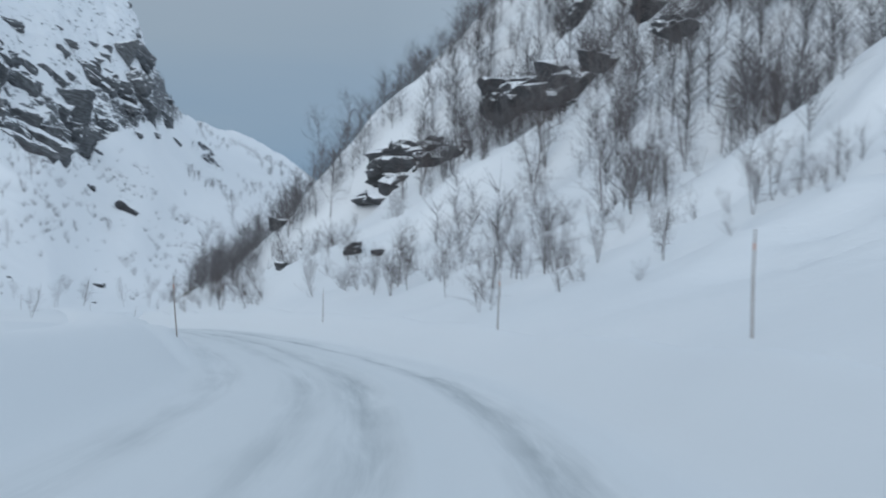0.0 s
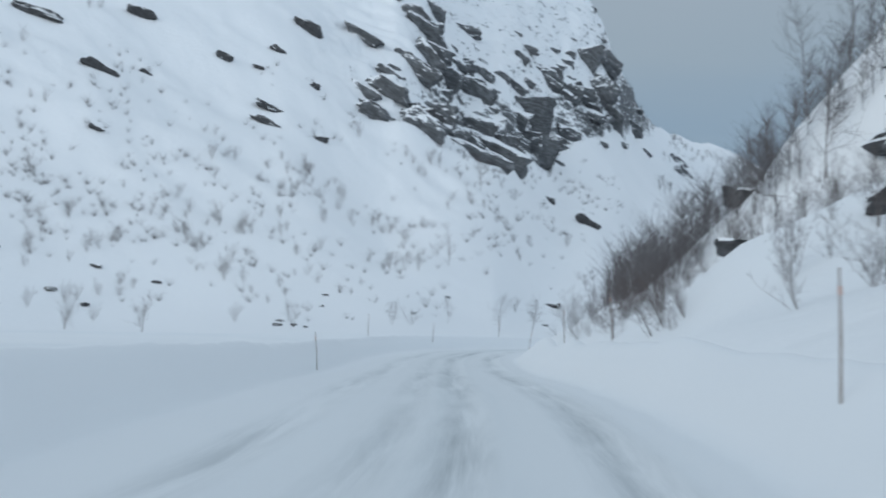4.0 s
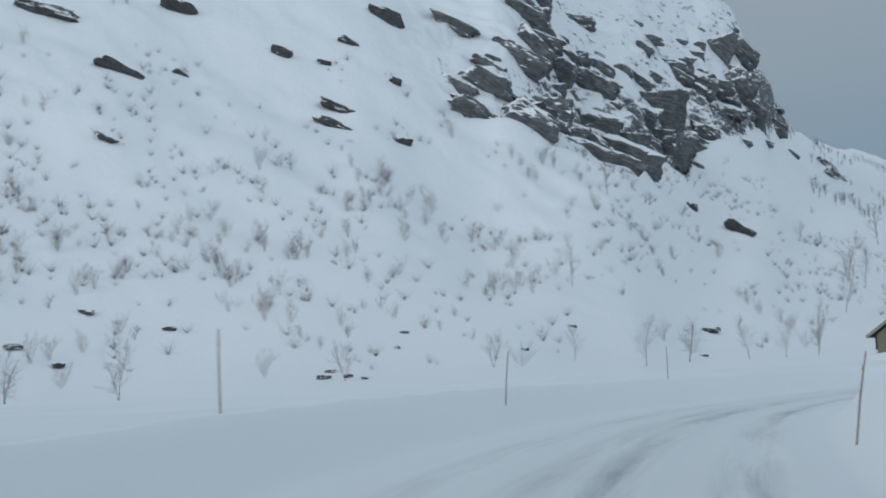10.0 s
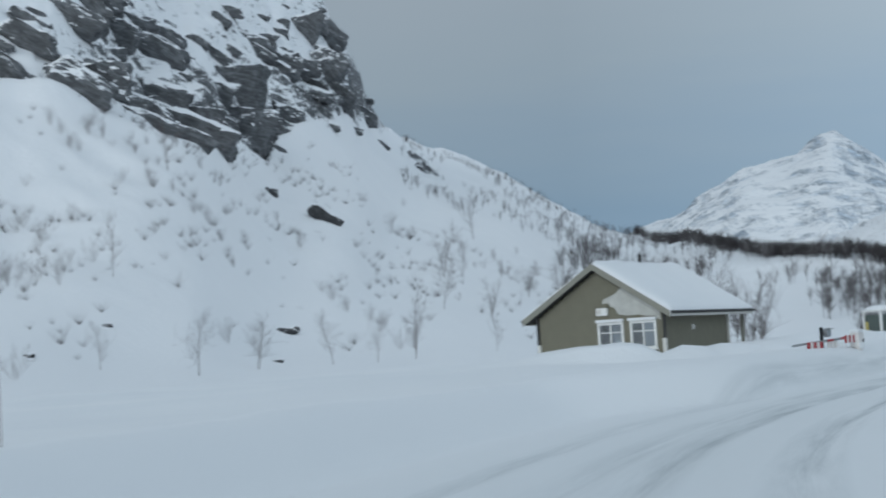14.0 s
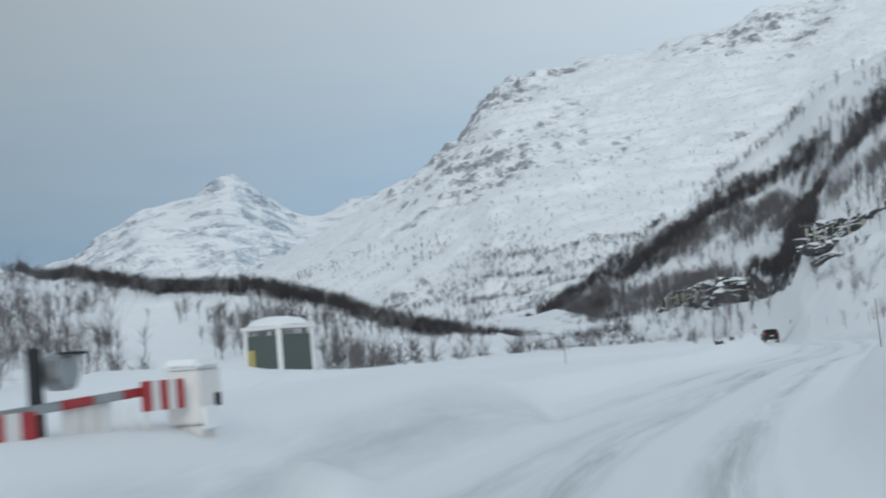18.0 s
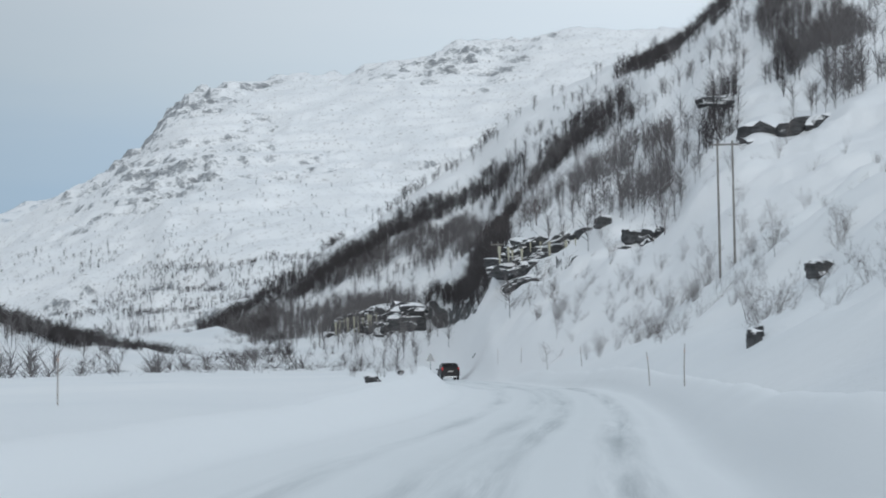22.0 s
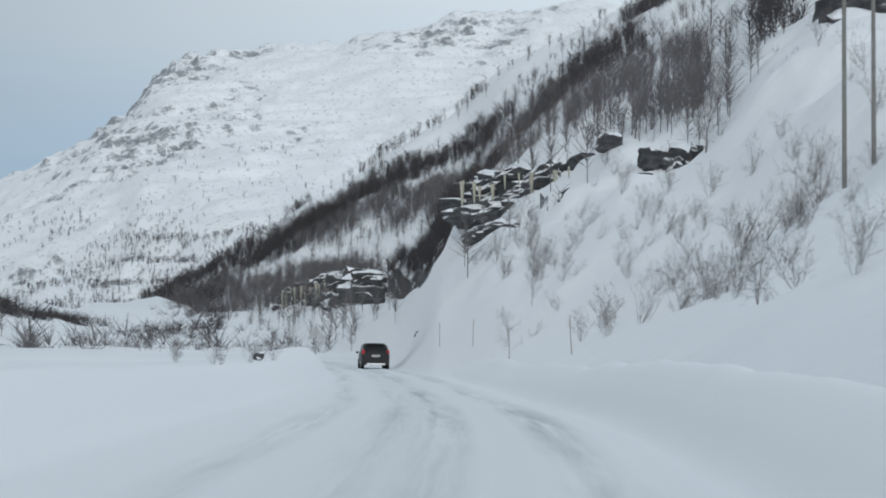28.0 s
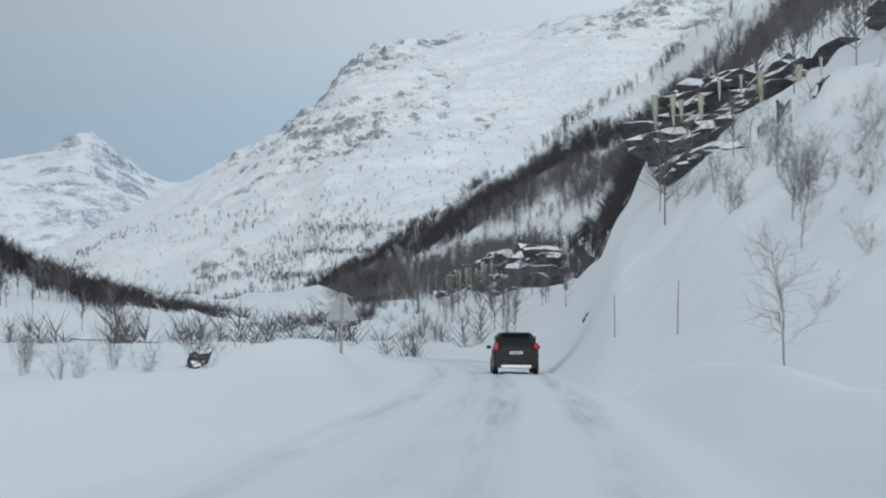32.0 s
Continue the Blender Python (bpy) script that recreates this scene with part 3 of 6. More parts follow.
# far fells, seen over the valley
NORTH_C = (-10.0, 240.0)
NORTH = [(-4, ((900, -5), (1300, 10), (1700, 30), (2100, 50), (2500, 60))),
         (0, ((900, -5), (1300, 12), (1700, 32), (2100, 60), (2500, 75))),
         (4, ((850, -5), (1250, 15), (1600, 40), (2000, 75), (2500, 100))),
         (7, ((800, -6), (1150, 25), (1350, 60), (1700, 90), (2300, 150))),
         (9.5, ((700, -6), (1100, 30), (1300, 75), (1550, 110), (2000, 165))),
         (11.5, ((600, -6), (1000, 30), (1250, 80), (1500, 130), (1900, 190))),
         (13.6, ((560, -6), (950, 30), (1200, 85), (1450, 150), (1850, 225))),
         (14.6, ((540, -6), (900, 28), (1150, 85), (1450, 165), (1800, 268))),
         (16, ((520, -6), (850, 26), (1150, 90), (1450, 180), (1800, 290))),
         (19, ((500, -6), (800, 26), (1150, 95), (1450, 190), (1800, 310))),
         (23, ((500, -6), (800, 28), (1150, 100), (1450, 200), (1750, 315))),
         (28, ((500, -6), (800, 30), (1150, 110), (1450, 215), (1700, 320))),
         (36, ((500, -6), (800, 35), (1150, 120), (1450, 230), (1700, 330)))]
north_h, north_at0 = polar_height(NORTH, NORTH_C)


def north_full(az, r):
    z, _ = north_h(az, r)
    x, y = NORTH_C[0] + r * np.sin(np.radians(az)), NORTH_C[1] + r * np.cos(np.radians(az))
    rise = smooth(z, 0, 50)
    z1 = z + rise * (9 * fbm(x, y, 180, 5, 1) + 2.5 * fbm(x, y, 26, 4, 4))
    m = 0.2 * np.exp(-((az - 14.5) / 2.5) ** 4) * smooth(z, 120, 170) + 0.55 * smooth(fbm(x, y, 140, 4, 6), -0.25, 0.5) * rise + 0.8 * np.exp(-((z - 34 - 8 * fbm(x, y, 120, 2, 3)) / 9) ** 2) * smooth(fbm(x, y, 90, 3, 2), -0.2, 0.3)
    m = np.clip(m + 0.38 * rise, 0, 1)
    led = terraces(z1 + m * 6 * fbm(x, y, 40, 4, 2), 14, 0.4, 0.4 * fbm(x, y, 80, 3, 3))
    return z1 * (1 - m) + led * m, m


# rock tint lightened to a pale grey: the fell's haze is put into the colour
M_NORTH = fell_material("north_fell_snow_and_hazed_rock", 0.53, 0.72, 0.09, (0.31, 0.32, 0.335), 0.45, 0.6, patchy=1.1, steep=0.8)
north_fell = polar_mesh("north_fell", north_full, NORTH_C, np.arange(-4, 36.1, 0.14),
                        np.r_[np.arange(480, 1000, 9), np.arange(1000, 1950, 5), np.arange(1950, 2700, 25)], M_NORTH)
tagged(north_fell, "high snow-covered fell with rocky shoulders", "mountain", kind="structure")

PEAK_C = (-20.0, 190.0)
PEAK = [(-6, ((2600, -5), (3000, 60), (3300, 90), (3600, 120), (3900, 150))),
        (0.4, ((2600, -5), (3000, 90), (3300, 150), (3600, 210), (3900, 255))),
        (2.2, ((2600, -5), (3000, 110), (3300, 190), (3600, 270), (3900, 320))),
        (3.5, ((2600, -5), (3000, 120), (3300, 220), (3600, 310), (3900, 368))),
        (5.0, ((2600, -5), (3000, 120), (3300, 230), (3600, 330), (3900, 398))),
        (6.1, ((2600, -5), (3000, 130), (3300, 240), (3600, 350), (3900, 438))),
        (7.0, ((2600, -5), (3000, 120), (3300, 220), (3600, 320), (3900, 400))),
        (8.6, ((2600, -5), (3000, 110), (3300, 190), (3600, 270), (3900, 330))),
        (10.5, ((2600, -5), (3000, 110), (3300, 190), (3600, 280), (3900, 360))),
        (13, ((2600, -5), (3000, 130), (3300, 230), (3600, 330), (3900, 420))),
        (18, ((2600, -5), (3000, 120), (3300, 200), (3600, 280), (3900, 350)))]
peak_h, _ = polar_height(PEAK, PEAK_C)


def peak_full(az, r):
    z, _ = peak_h(az, r)
    x, y = PEAK_C[0] + r * np.sin(np.radians(az)), PEAK_C[1] + r * np.cos(np.radians(az))
    return z + smooth(z, 0, 90) * (22 * fbm(x, y, 320, 6, 3) + 6 * fbm(x, y, 50, 4, 5)), z * 0 + 0.8


# pale blue-grey rock tint paints the haze of distance over the peak
M_PEAK = fell_material("far_peak_snow_and_hazed_rock", 0.72, 1.10, 0.03, (0.33, 0.37, 0.42), 0.10, 0.0, patchy=1.2)
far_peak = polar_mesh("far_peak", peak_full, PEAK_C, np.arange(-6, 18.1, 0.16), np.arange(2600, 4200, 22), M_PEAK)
tagged(far_peak, "distant pale snow-covered mountain peak", "mountain", kind="structure")

# ---------------------------------------------------------------- road
ROAD_N = np.r_[np.arange(-7.0, -3.2, 0.2), np.arange(-3.2, 1.6, 0.09), np.arange(1.6, 3.9, 0.13)]


def road_surface(s, n):
    """Snow-packed carriageway with worn wheel tracks."""
    wander = 0.16 * value_noise(s / 23, s * 0 + 3.3, 2) + 0.05 * value_noise(s / 5.0, s * 0 + 1.7, 4)
    z = 0.015 * fbm(s, n * 3, 3.0, 3, 5)
    for c, w, d in ((-0.78, 0.24, 0.055), (0.78, 0.24, 0.055), (-3.0, 0.26, 0.03), (-1.55, 0.22, 0.025)):
        g = np.exp(-((n - c - wander) / w) ** 2)
        z = z - d * g * (0.65 + 0.5 * value_noise(s / 2.6, n * 2, 1))
        z = z + 0.5 * d * np.exp(-((n - c - wander - 0.42) / 0.14) ** 2)
    return z


_sp = np.arange(0, ROAD_S[-1], 0.45)
_rc = np.stack([np.interp(_sp, ROAD_S, ROAD[:, k]) for k in range(3)], 1)
_rr = np.stack([np.interp(_sp, ROAD_S, RIGHT[:, k]) for k in range(2)], 1)
SS, NN = np.meshgrid(_sp, ROAD_N, indexing="ij")
_v = np.stack([_rc[:, None, 0] + _rr[:, None, 0] * NN, _rc[:, None, 1] + _rr[:, None, 1] * NN, _rc[:, None, 2] + road_surface(SS, NN)], -1)

# the packed snow climbs a little way up both verges
_g = ground_height(_v[..., 0].ravel(), _v[..., 1].ravel()).reshape(_v.shape[:2])
_tail = smooth(NN, 3.3, 3.85) + smooth(-NN, 6.4, 6.95)
_v[..., 2] = np.maximum(_v[..., 2] - 0.05 * smooth(NN, 1.6, 2.2) - 0.05 * smooth(-NN, 4.4, 5.0), _g + 0.05) - 0.22 * _tail


def road_material():
    m = Nodes("packed_road_snow")
    uv = m.n.new("ShaderNodeUVMap")
    sep = m.n.new("ShaderNodeSeparateXYZ")
    m.link(uv.outputs[0], sep.inputs[0])
    strip = m.put("ShaderNodeMapping", Scale=(0.10, 2.2, 1.0))
    m.link(uv.outputs[0], strip.inputs[0])
    streak = m.noise(1.0, 6.0, 0.65, strip.outputs[0], 0.3)
    patch = m.noise(0.06, 4.0, 0.6)
    n = sep.outputs["Y"]

    def lane(c, w):
        d = m.math("DIVIDE", m.math("ABSOLUTE", m.math("SUBTRACT", n, c)), w)
        return m.math("SUBTRACT", 1.0, d, True)
    tracks = m.math("MAXIMUM", m.math("MAXIMUM", lane(-0.80, 0.5), lane(0.80, 0.5)), m.math("MULTIPLY", m.math("MAXIMUM", lane(-3.0, 0.5), lane(-1.6, 0.45)), 0.6))
    t = m.math("MULTIPLY", m.math("MULTIPLY", tracks, m.ramp(streak, [(0.38, 0.0), (0.62, 1.0)])), m.ramp(patch, [(0.36, 0.3), (0.60, 1.0)]))
    lanes = m.math("SUBTRACT", 1.0, m.math("DIVIDE", m.math("ABSOLUTE", m.math("ADD", n, 1.1)), 4.6), True)
    base = m.mix(m.math("MULTIPLY", lanes, 0.55), (0.84, 0.85, 0.86), (0.66, 0.69, 0.70))
    col = m.mix(t, base, (0.40, 0.43, 0.445))
    m.bump(m.mix(0.5, streak, m.noise(5.0, 4.0)), 0.3, 0.03)
    return m.finish(col, 0.7, 0, 0.3)


M_ROAD = road_material()
road_me = mesh_from("road", _v.reshape(-1, 3), grid_faces(len(_sp), len(ROAD_N))[:, ::-1], M_ROAD)
_uv = road_me.uv_layers.new(name="lane")
_li = np.empty(len(road_me.loops), int)
road_me.loops.foreach_get("vertex_index", _li)
_uv.data.foreach_set("uv", np.stack([SS.ravel(), NN.ravel()], 1)[_li].ravel())
road = tagged(new("road", road_me), "snow-packed mountain road with grey wheel tracks", "road", kind="structure")
ground.data.materials.clear()
ground.data.materials.append(M_SNOW)
tagged(ground, "smooth wind-packed snow over the valley floor", "ground", kind="structure")


def drop(x, y):
    """The height of the uppermost ground at a place."""
    X, Y = np.atleast_1d(np.asarray(x, float)), np.atleast_1d(np.asarray(y, float))
    z = ground_height(X, Y)
    z = np.maximum(z, np.where((X < -40) | (Y > 330), west_z(X, Y), -99))
    dx, dy = X - EAST_C[0], Y - EAST_C[1]
    az, r = np.degrees(np.arctan2(dx, dy)), np.hypot(dx, dy)
    z = np.maximum(z, np.where((az > 4) & (az < 60) & (r > 34), east_full(az, np.maximum(r, 1))[0], -99))
    return z if np.ndim(x) else float(z[0])

# ---------------------------------------------------------------- helpers for things
def part(name, bm, material, parent, label=""):
    """Links a bmesh as one mesh object under a thing or a part."""
    me = bpy.data.meshes.new(name)
    bm.to_mesh(me)
    bm.free()
    me.materials.append(material)
    ob = new(name, me)
    ob.parent = parent
    return tagged(ob, label)


def thing(name, m, label, category, group=""):
    ob = new(name)
    ob.empty_display_size = 0.2
    ob.matrix_world = m
    return tagged(ob, label, category, group)


def box(size, at=(0, 0, 0), bevel=0.0, turn=None, bm=None):
    bm = bm or bmesh.new()
    made = bmesh.ops.create_cube(bm, size=1.0)["verts"]
    m = Matrix.Translation(at) @ (turn or Matrix()) @ Matrix.Diagonal((*size, 1))
    bmesh.ops.transform(bm, matrix=m, verts=made)
    if bevel:
        edges = {e for v in made for e in v.link_edges}
        bmesh.ops.bevel(bm, geom=list(edges), offset=bevel, segments=2, affect="EDGES")
    return bm


def rod(a, b, r0, r1=None, sides=8, bm=None):
    bm = bm or bmesh.new()
    a, b = Vector(a), Vector(b)
    d = b - a
    m = Matrix.Translation((a + b) / 2) @ d.to_track_quat("Z", "Y").to_matrix().to_4x4()
    bmesh.ops.create_cone(bm, cap_ends=True, segments=sides, radius1=r0, radius2=r0 if r1 is None else r1, depth=d.length, matrix=m)
    return bm


def prism(outline, depth, bm=None):
    """An outline in x and z, given thickness in y."""
    bm = bm or bmesh.new()
    front = [bm.verts.new((x, -depth / 2, z)) for x, z in outline]
    back = [bm.verts.new((x, depth / 2, z)) for x, z in outline]
    bm.faces.new(front)
    bm.faces.new(back[::-1])
    for i in range(len(outline)):
        j = (i + 1) % len(outline)
        bm.faces.new((front[j], front[i], back[i], back[j]))
    bmesh.ops.recalc_face_normals(bm, faces=bm.faces)
    return bm


# ---------------------------------------------------------------- bare birches and willows
class Wood:
    """Collects thin tapered three-sided tubes."""

    def __init__(self):
        self.v, self.f, self.n = [], [], 0

    def tube(self, pts, r0, r1, sides=3):
        pts = np.asarray(pts)
        k = len(pts)
        d = np.gradient(pts, axis=0)
        d /= np.linalg.norm(d, axis=1)[:, None] + 1e-9
        ref = np.where(np.abs(d[:, 2:3]) > 0.9, (1.0, 0, 0), (0, 0, 1.0))
        u = np.cross(d, ref)
        u /= np.linalg.norm(u, axis=1)[:, None] + 1e-9
        w = np.cross(d, u)
        r = np.linspace(r0, r1, k)[:, None, None]
        a = np.arange(sides) * 2 * np.pi / sides
        ring = pts[:, None] + r * (u[:, None] * np.cos(a)[None, :, None] + w[:, None] * np.sin(a)[None, :, None])
        self.v.append(ring.reshape(-1, 3))
        i = self.n + np.arange(k * sides).reshape(k, sides)
        j = np.roll(i, -1, axis=1)
        self.f.append(np.stack([i[:-1], j[:-1], j[1:], i[1:]], -1).reshape(-1, 4))
        self.n += k * sides

    def mesh(self, name, material):
        return mesh_from(name, np.concatenate(self.v), np.concatenate(self.f), material)


def bough(rng, start, way, length, segs, wild, lift):
    pts, p, d = [np.array(start)], np.array(start), np.array(way, float)
    for _ in range(segs):
        d = d + rng.normal(0, wild, 3) + (0, 0, lift)
        d /= np.linalg.norm(d)
        p = p + d * length / segs
        pts.append(p)
    return np.array(pts)


def birch_meshes(seed, height, stems, boughs, twigs, lean=(0, 0), girth=0.011, splay=0.35):
    """Stems with limbs, and the fine twigs of the crown, as two meshes."""
    rng = np.random.RandomState(seed)
    wood, fine = Wood(), Wood()
    for s in range(stems):
        a = rng.rand() * 6.283
        out = splay * (0.25 + rng.rand()) if stems > 1 else 0.06
        h = height * (1 if s == 0 else 0.55 + 0.45 * rng.rand())
        way = np.array([math.cos(a) * out + lean[0], math.sin(a) * out + lean[1], 1.0])
        stem = bough(rng, (0.0, 0.0, -0.3), way / np.linalg.norm(way), h + 0.3, 7, 0.09, 0.05)
        wood.tube(stem, girth * h, girth * h * 0.18, 5 if stems < 3 else 4)
        for b in range(boughs):
            u = 0.22 + 0.75 * (b + rng.rand()) / boughs
            k = u * 7
            i = min(int(k), 6)
            base = stem[i] + (stem[i + 1] - stem[i]) * (k - i)
            ang = rng.rand() * 6.283
            rise = 0.55 + 0.8 * rng.rand()
            d = np.array([math.cos(ang), math.sin(ang), rise])
            ln = h * (0.10 + 0.26 * (0.3 + rng.rand()) * math.sin(math.pi * min(1.0, 0.12 + 0.86 * u)) ** 0.7)
            limb = bough(rng, base, d / np.linalg.norm(d), ln, 4, 0.27, 0.06)
            wood.tube(limb, girth * h * 0.30 * (1.15 - u), girth * h * 0.09, 3)
            for t in range(twigs):
                v = (t + 0.4 + 0.6 * rng.rand()) / twigs * 4
                j = min(int(v), 3)
                q = limb[j] + (limb[j + 1] - limb[j]) * min(v - j, 1)
                e = (limb[j + 1] - limb[j]) / (np.linalg.norm(limb[j + 1] - limb[j]) + 1e-9) + rng.normal(0, 0.55, 3) + (0, 0, 0.25)
                twig = bough(rng, q, e / np.linalg.norm(e), ln * (0.35 + 0.4 * rng.rand()), 2, 0.15, 0.05)
                fine.tube(twig, 0.0035 + girth * h * 0.06, 0.002 + girth * h * 0.03, 3)
    return wood.mesh("trunk", M_BARK), fine.mesh("crown", M_TWIG)


TREES = [birch_meshes(11 + k, 5.6, 1 + k % 3, 24 - 3 * (k % 3), 9, girth=0.0075, splay=0.28) for k in range(6)]
SHRUBS = [birch_meshes(31 + k, 2.6, 6 + k % 3, 7, 6, girth=0.0048, splay=0.5) for k in range(5)]
WHIPS = [birch_meshes(51 + k, 2.4, 8, 4, 5, lean=(-0.45, 0.0), girth=0.0045, splay=0.35) for k in range(4)]
PLANT_RNG = random.Random(5)


def plant(kind, pool, x, y, scale, label, group, turn=None, sink=0.05, category=None):
    z = drop(x, y)
    stems, twigs = pool[PLANT_RNG.randrange(len(pool))]
    ob = new(kind)
    ob.empty_display_size = 0.3
    a = PLANT_RNG.uniform(0, 360) if turn is None else turn + PLANT_RNG.uniform(-30, 30)
    ob.matrix_world = pose(x, y, z - sink, PLANT_RNG.uniform(-5, 5), PLANT_RNG.uniform(-5, 5), a) @ Matrix.Diagonal((scale, scale, scale * PLANT_RNG.uniform(0.9, 1.15), 1))
    tagged(ob, label, category or kind.split("_")[-1], group)
    for name, me in (("trunk", stems), ("crown", twigs)):
        c = new(name, me)
        c.parent = ob
    return ob


# trees and willow scrub on the knoll beside the first bend
L_KTREE, G_KTREE = "bare dark birch tree on the rocky knoll", "birches on the knoll"
for k in range(84):
    s = PLANT_RNG.uniform(112, 140) if k % 5 else PLANT_RNG.uniform(84, 112)
    n = 7 + 26 * PLANT_RNG.random() if s > 118 else 27 + 20 * PLANT_RNG.random()
    p = on_road(s, n)
    plant("birch_tree", TREES, p.x, p.y, PLANT_RNG.uniform(0.4, 0.85) * (0.7 if s > 118 and n < 14 else 1), L_KTREE, G_KTREE)
L_WHIP, G_WHIP = "bare willow shrub leaning out of the roadside snow", "shrubs on the roadside bank"
for k in range(150):
    s = PLANT_RNG.uniform(40, 134)
    n = PLANT_RNG.uniform(5.0, 15.5) if s < 85 else PLANT_RNG.uniform(3.9, 10.0)
    p = on_road(s, n)
    plant("willow_shrub", WHIPS if k % 4 else SHRUBS, p.x, p.y, PLANT_RNG.uniform(0.3, 0.8) * (0.75 if s < 62 else 1), L_WHIP, G_WHIP, turn=-20)
for k in range(44):
    p = on_road(PLANT_RNG.uniform(66, 110), PLANT_RNG.uniform(16, 32))
    plant("birch_tree", TREES, p.x, p.y, PLANT_RNG.uniform(0.45, 0.8), L_KTREE, G_KTREE)
# young birches on the slope: a clump round each of these places
for x, y, h, many in ((3.5, 56.4, 0.42, 3), (6.8, 66.1, 0.70, 4), (1.5, 58.3, 0.42, 4), (7.6, 59.8, 0.50, 4), (2.6, 55.5, 0.40, 3), (-0.9, 66.1, 0.36, 3), (-1.6, 70.5, 0.34, 3),
                      (4.4, 70.0, 0.45, 3), (10.5, 72.0, 0.60, 4), (9.0, 50.5, 0.45, 3), (0.4, 74.0, 0.40, 3), (8.5, 82.0, 0.55, 3), (1.4, 46.5, 0.28, 2), (12.5, 62.0, 0.60, 4),
                      (5.2, 48.0, 0.36, 2), (3.8, 84.0, 0.45, 3), (14.0, 78.0, 0.70, 4), (7.0, 92.0, 0.50, 3), (1.8, 95.0, 0.50, 3), (-2.5, 100.0, 0.45, 3)):
    for q in range(many):
        plant("birch_tree", TREES, x + PLANT_RNG.gauss(0, 0.75), y + PLANT_RNG.gauss(0, 1.2), h * PLANT_RNG.uniform(0.6, 1.1), "young bare birch on the steep roadside slope", "saplings on the roadside slope")

# scrub on the west fell: clumps at the foot and scattered bushes higher up
L_WTREE, G_WTREE = "slender bare birch at the foot of the snowy fell", "birches under the west fell"
for x, y, sc in ((-69.6, 316.5, 0.85), (-64.6, 355.4, 0.8), (-61.5, 367.2, 0.75), (-58.9, 381.0, 1.0), (-69.3, 338.9, 0.8), (-69.0, 504.4, 1.5), (-71.4, 594.2, 1.5),
                 (-66.0, 512.0, 1.2), (-54.7, 535.1, 1.1), (-51.9, 418.1, 0.7), (-83.3, 260.4, 0.5), (-98.0, 246.5, 0.75), (-106.7, 242.9, 0.7), (-74.9, 305.2, 0.55),
                 (-76.0, 280.0, 0.5), (-60.0, 390.0, 0.7), (-88.0, 352.0, 0.9), (-97.5, 411.0, 1.1), (-57.0, 470.0, 0.9), (-63.0, 450.0, 1.1), (-49.0, 560.0, 1.3), (-40.0, 600.0, 1.2)):
    plant("birch_tree", TREES, x, y, sc * 1.2, L_WTREE, G_WTREE)
plant("birch_tree", TREES, -13.6, 58.0, 0.17, "tiny bare birch sapling on the snowy verge", "saplings on the roadside slope")
L_WSH, G_WSH = "small bare bush poking through snow on the fell", "bushes on the west fell"
for x, y, many in ((-128.3, 272.9, 3), (-118.2, 282.9, 2), (-116.9, 266.6, 2), (-128.8, 295.5, 4), (-145.2, 303.4, 3), (-150.0, 300.0, 2), (-132.0, 290.2, 3), (-138.0, 287.0, 2), (-126.1, 313.1, 5),
                   (-130.5, 312.0, 3), (-120.9, 307.6, 7), (-117.5, 309.0, 3), (-108.8, 295.5, 5), (-114.0, 317.1, 5), (-112.0, 325.0, 4), (-118.2, 354.0, 8), (-116.5, 361.7, 5), (-122.0, 345.0, 4),
                   (-94.2, 398.5, 5), (-108.5, 402.9, 6), (-104.0, 410.0, 5), (-101.9, 362.0, 6), (-108.0, 352.0, 4), (-91.8, 346.4, 5), (-96.0, 338.0, 3), (-90.0, 372.0, 4), (-86.0, 402.0, 5)):
    for q in range(many):
        bx, by = x + PLANT_RNG.gauss(0, 2.6), y + PLANT_RNG.gauss(0, 3.6)
        plant("birch_bush", SHRUBS, bx, by, PLANT_RNG.uniform(0.55, 1.25), L_WSH, G_WSH, turn=60)
_count = 0
while _count < 185:
    az, r = PLANT_RNG.uniform(-56, -3), PLANT_RNG.uniform(120, 470)
    x, y = WEST_C[0] + r * math.sin(radians(az)), WEST_C[1] + r * math.cos(radians(az))
    z, m = west_full(np.array([az]), np.array([r]))
    keep = 0.35 if z[0] < 6 else (1.0 if z[0] < 45 else 0.25)
    clump = float(fbm(np.array([x]), np.array([y]), 10.0, 2, 6)[0])
    if z[0] < 0.5 or m[0] > 0.2 or PLANT_RNG.random() > keep or clump < 0.0:
        continue
    plant("birch_bush", SHRUBS, x, y, PLANT_RNG.uniform(0.45, 1.1) * (0.8 + r / 600), L_WSH, G_WSH, turn=60)
    _count += 1

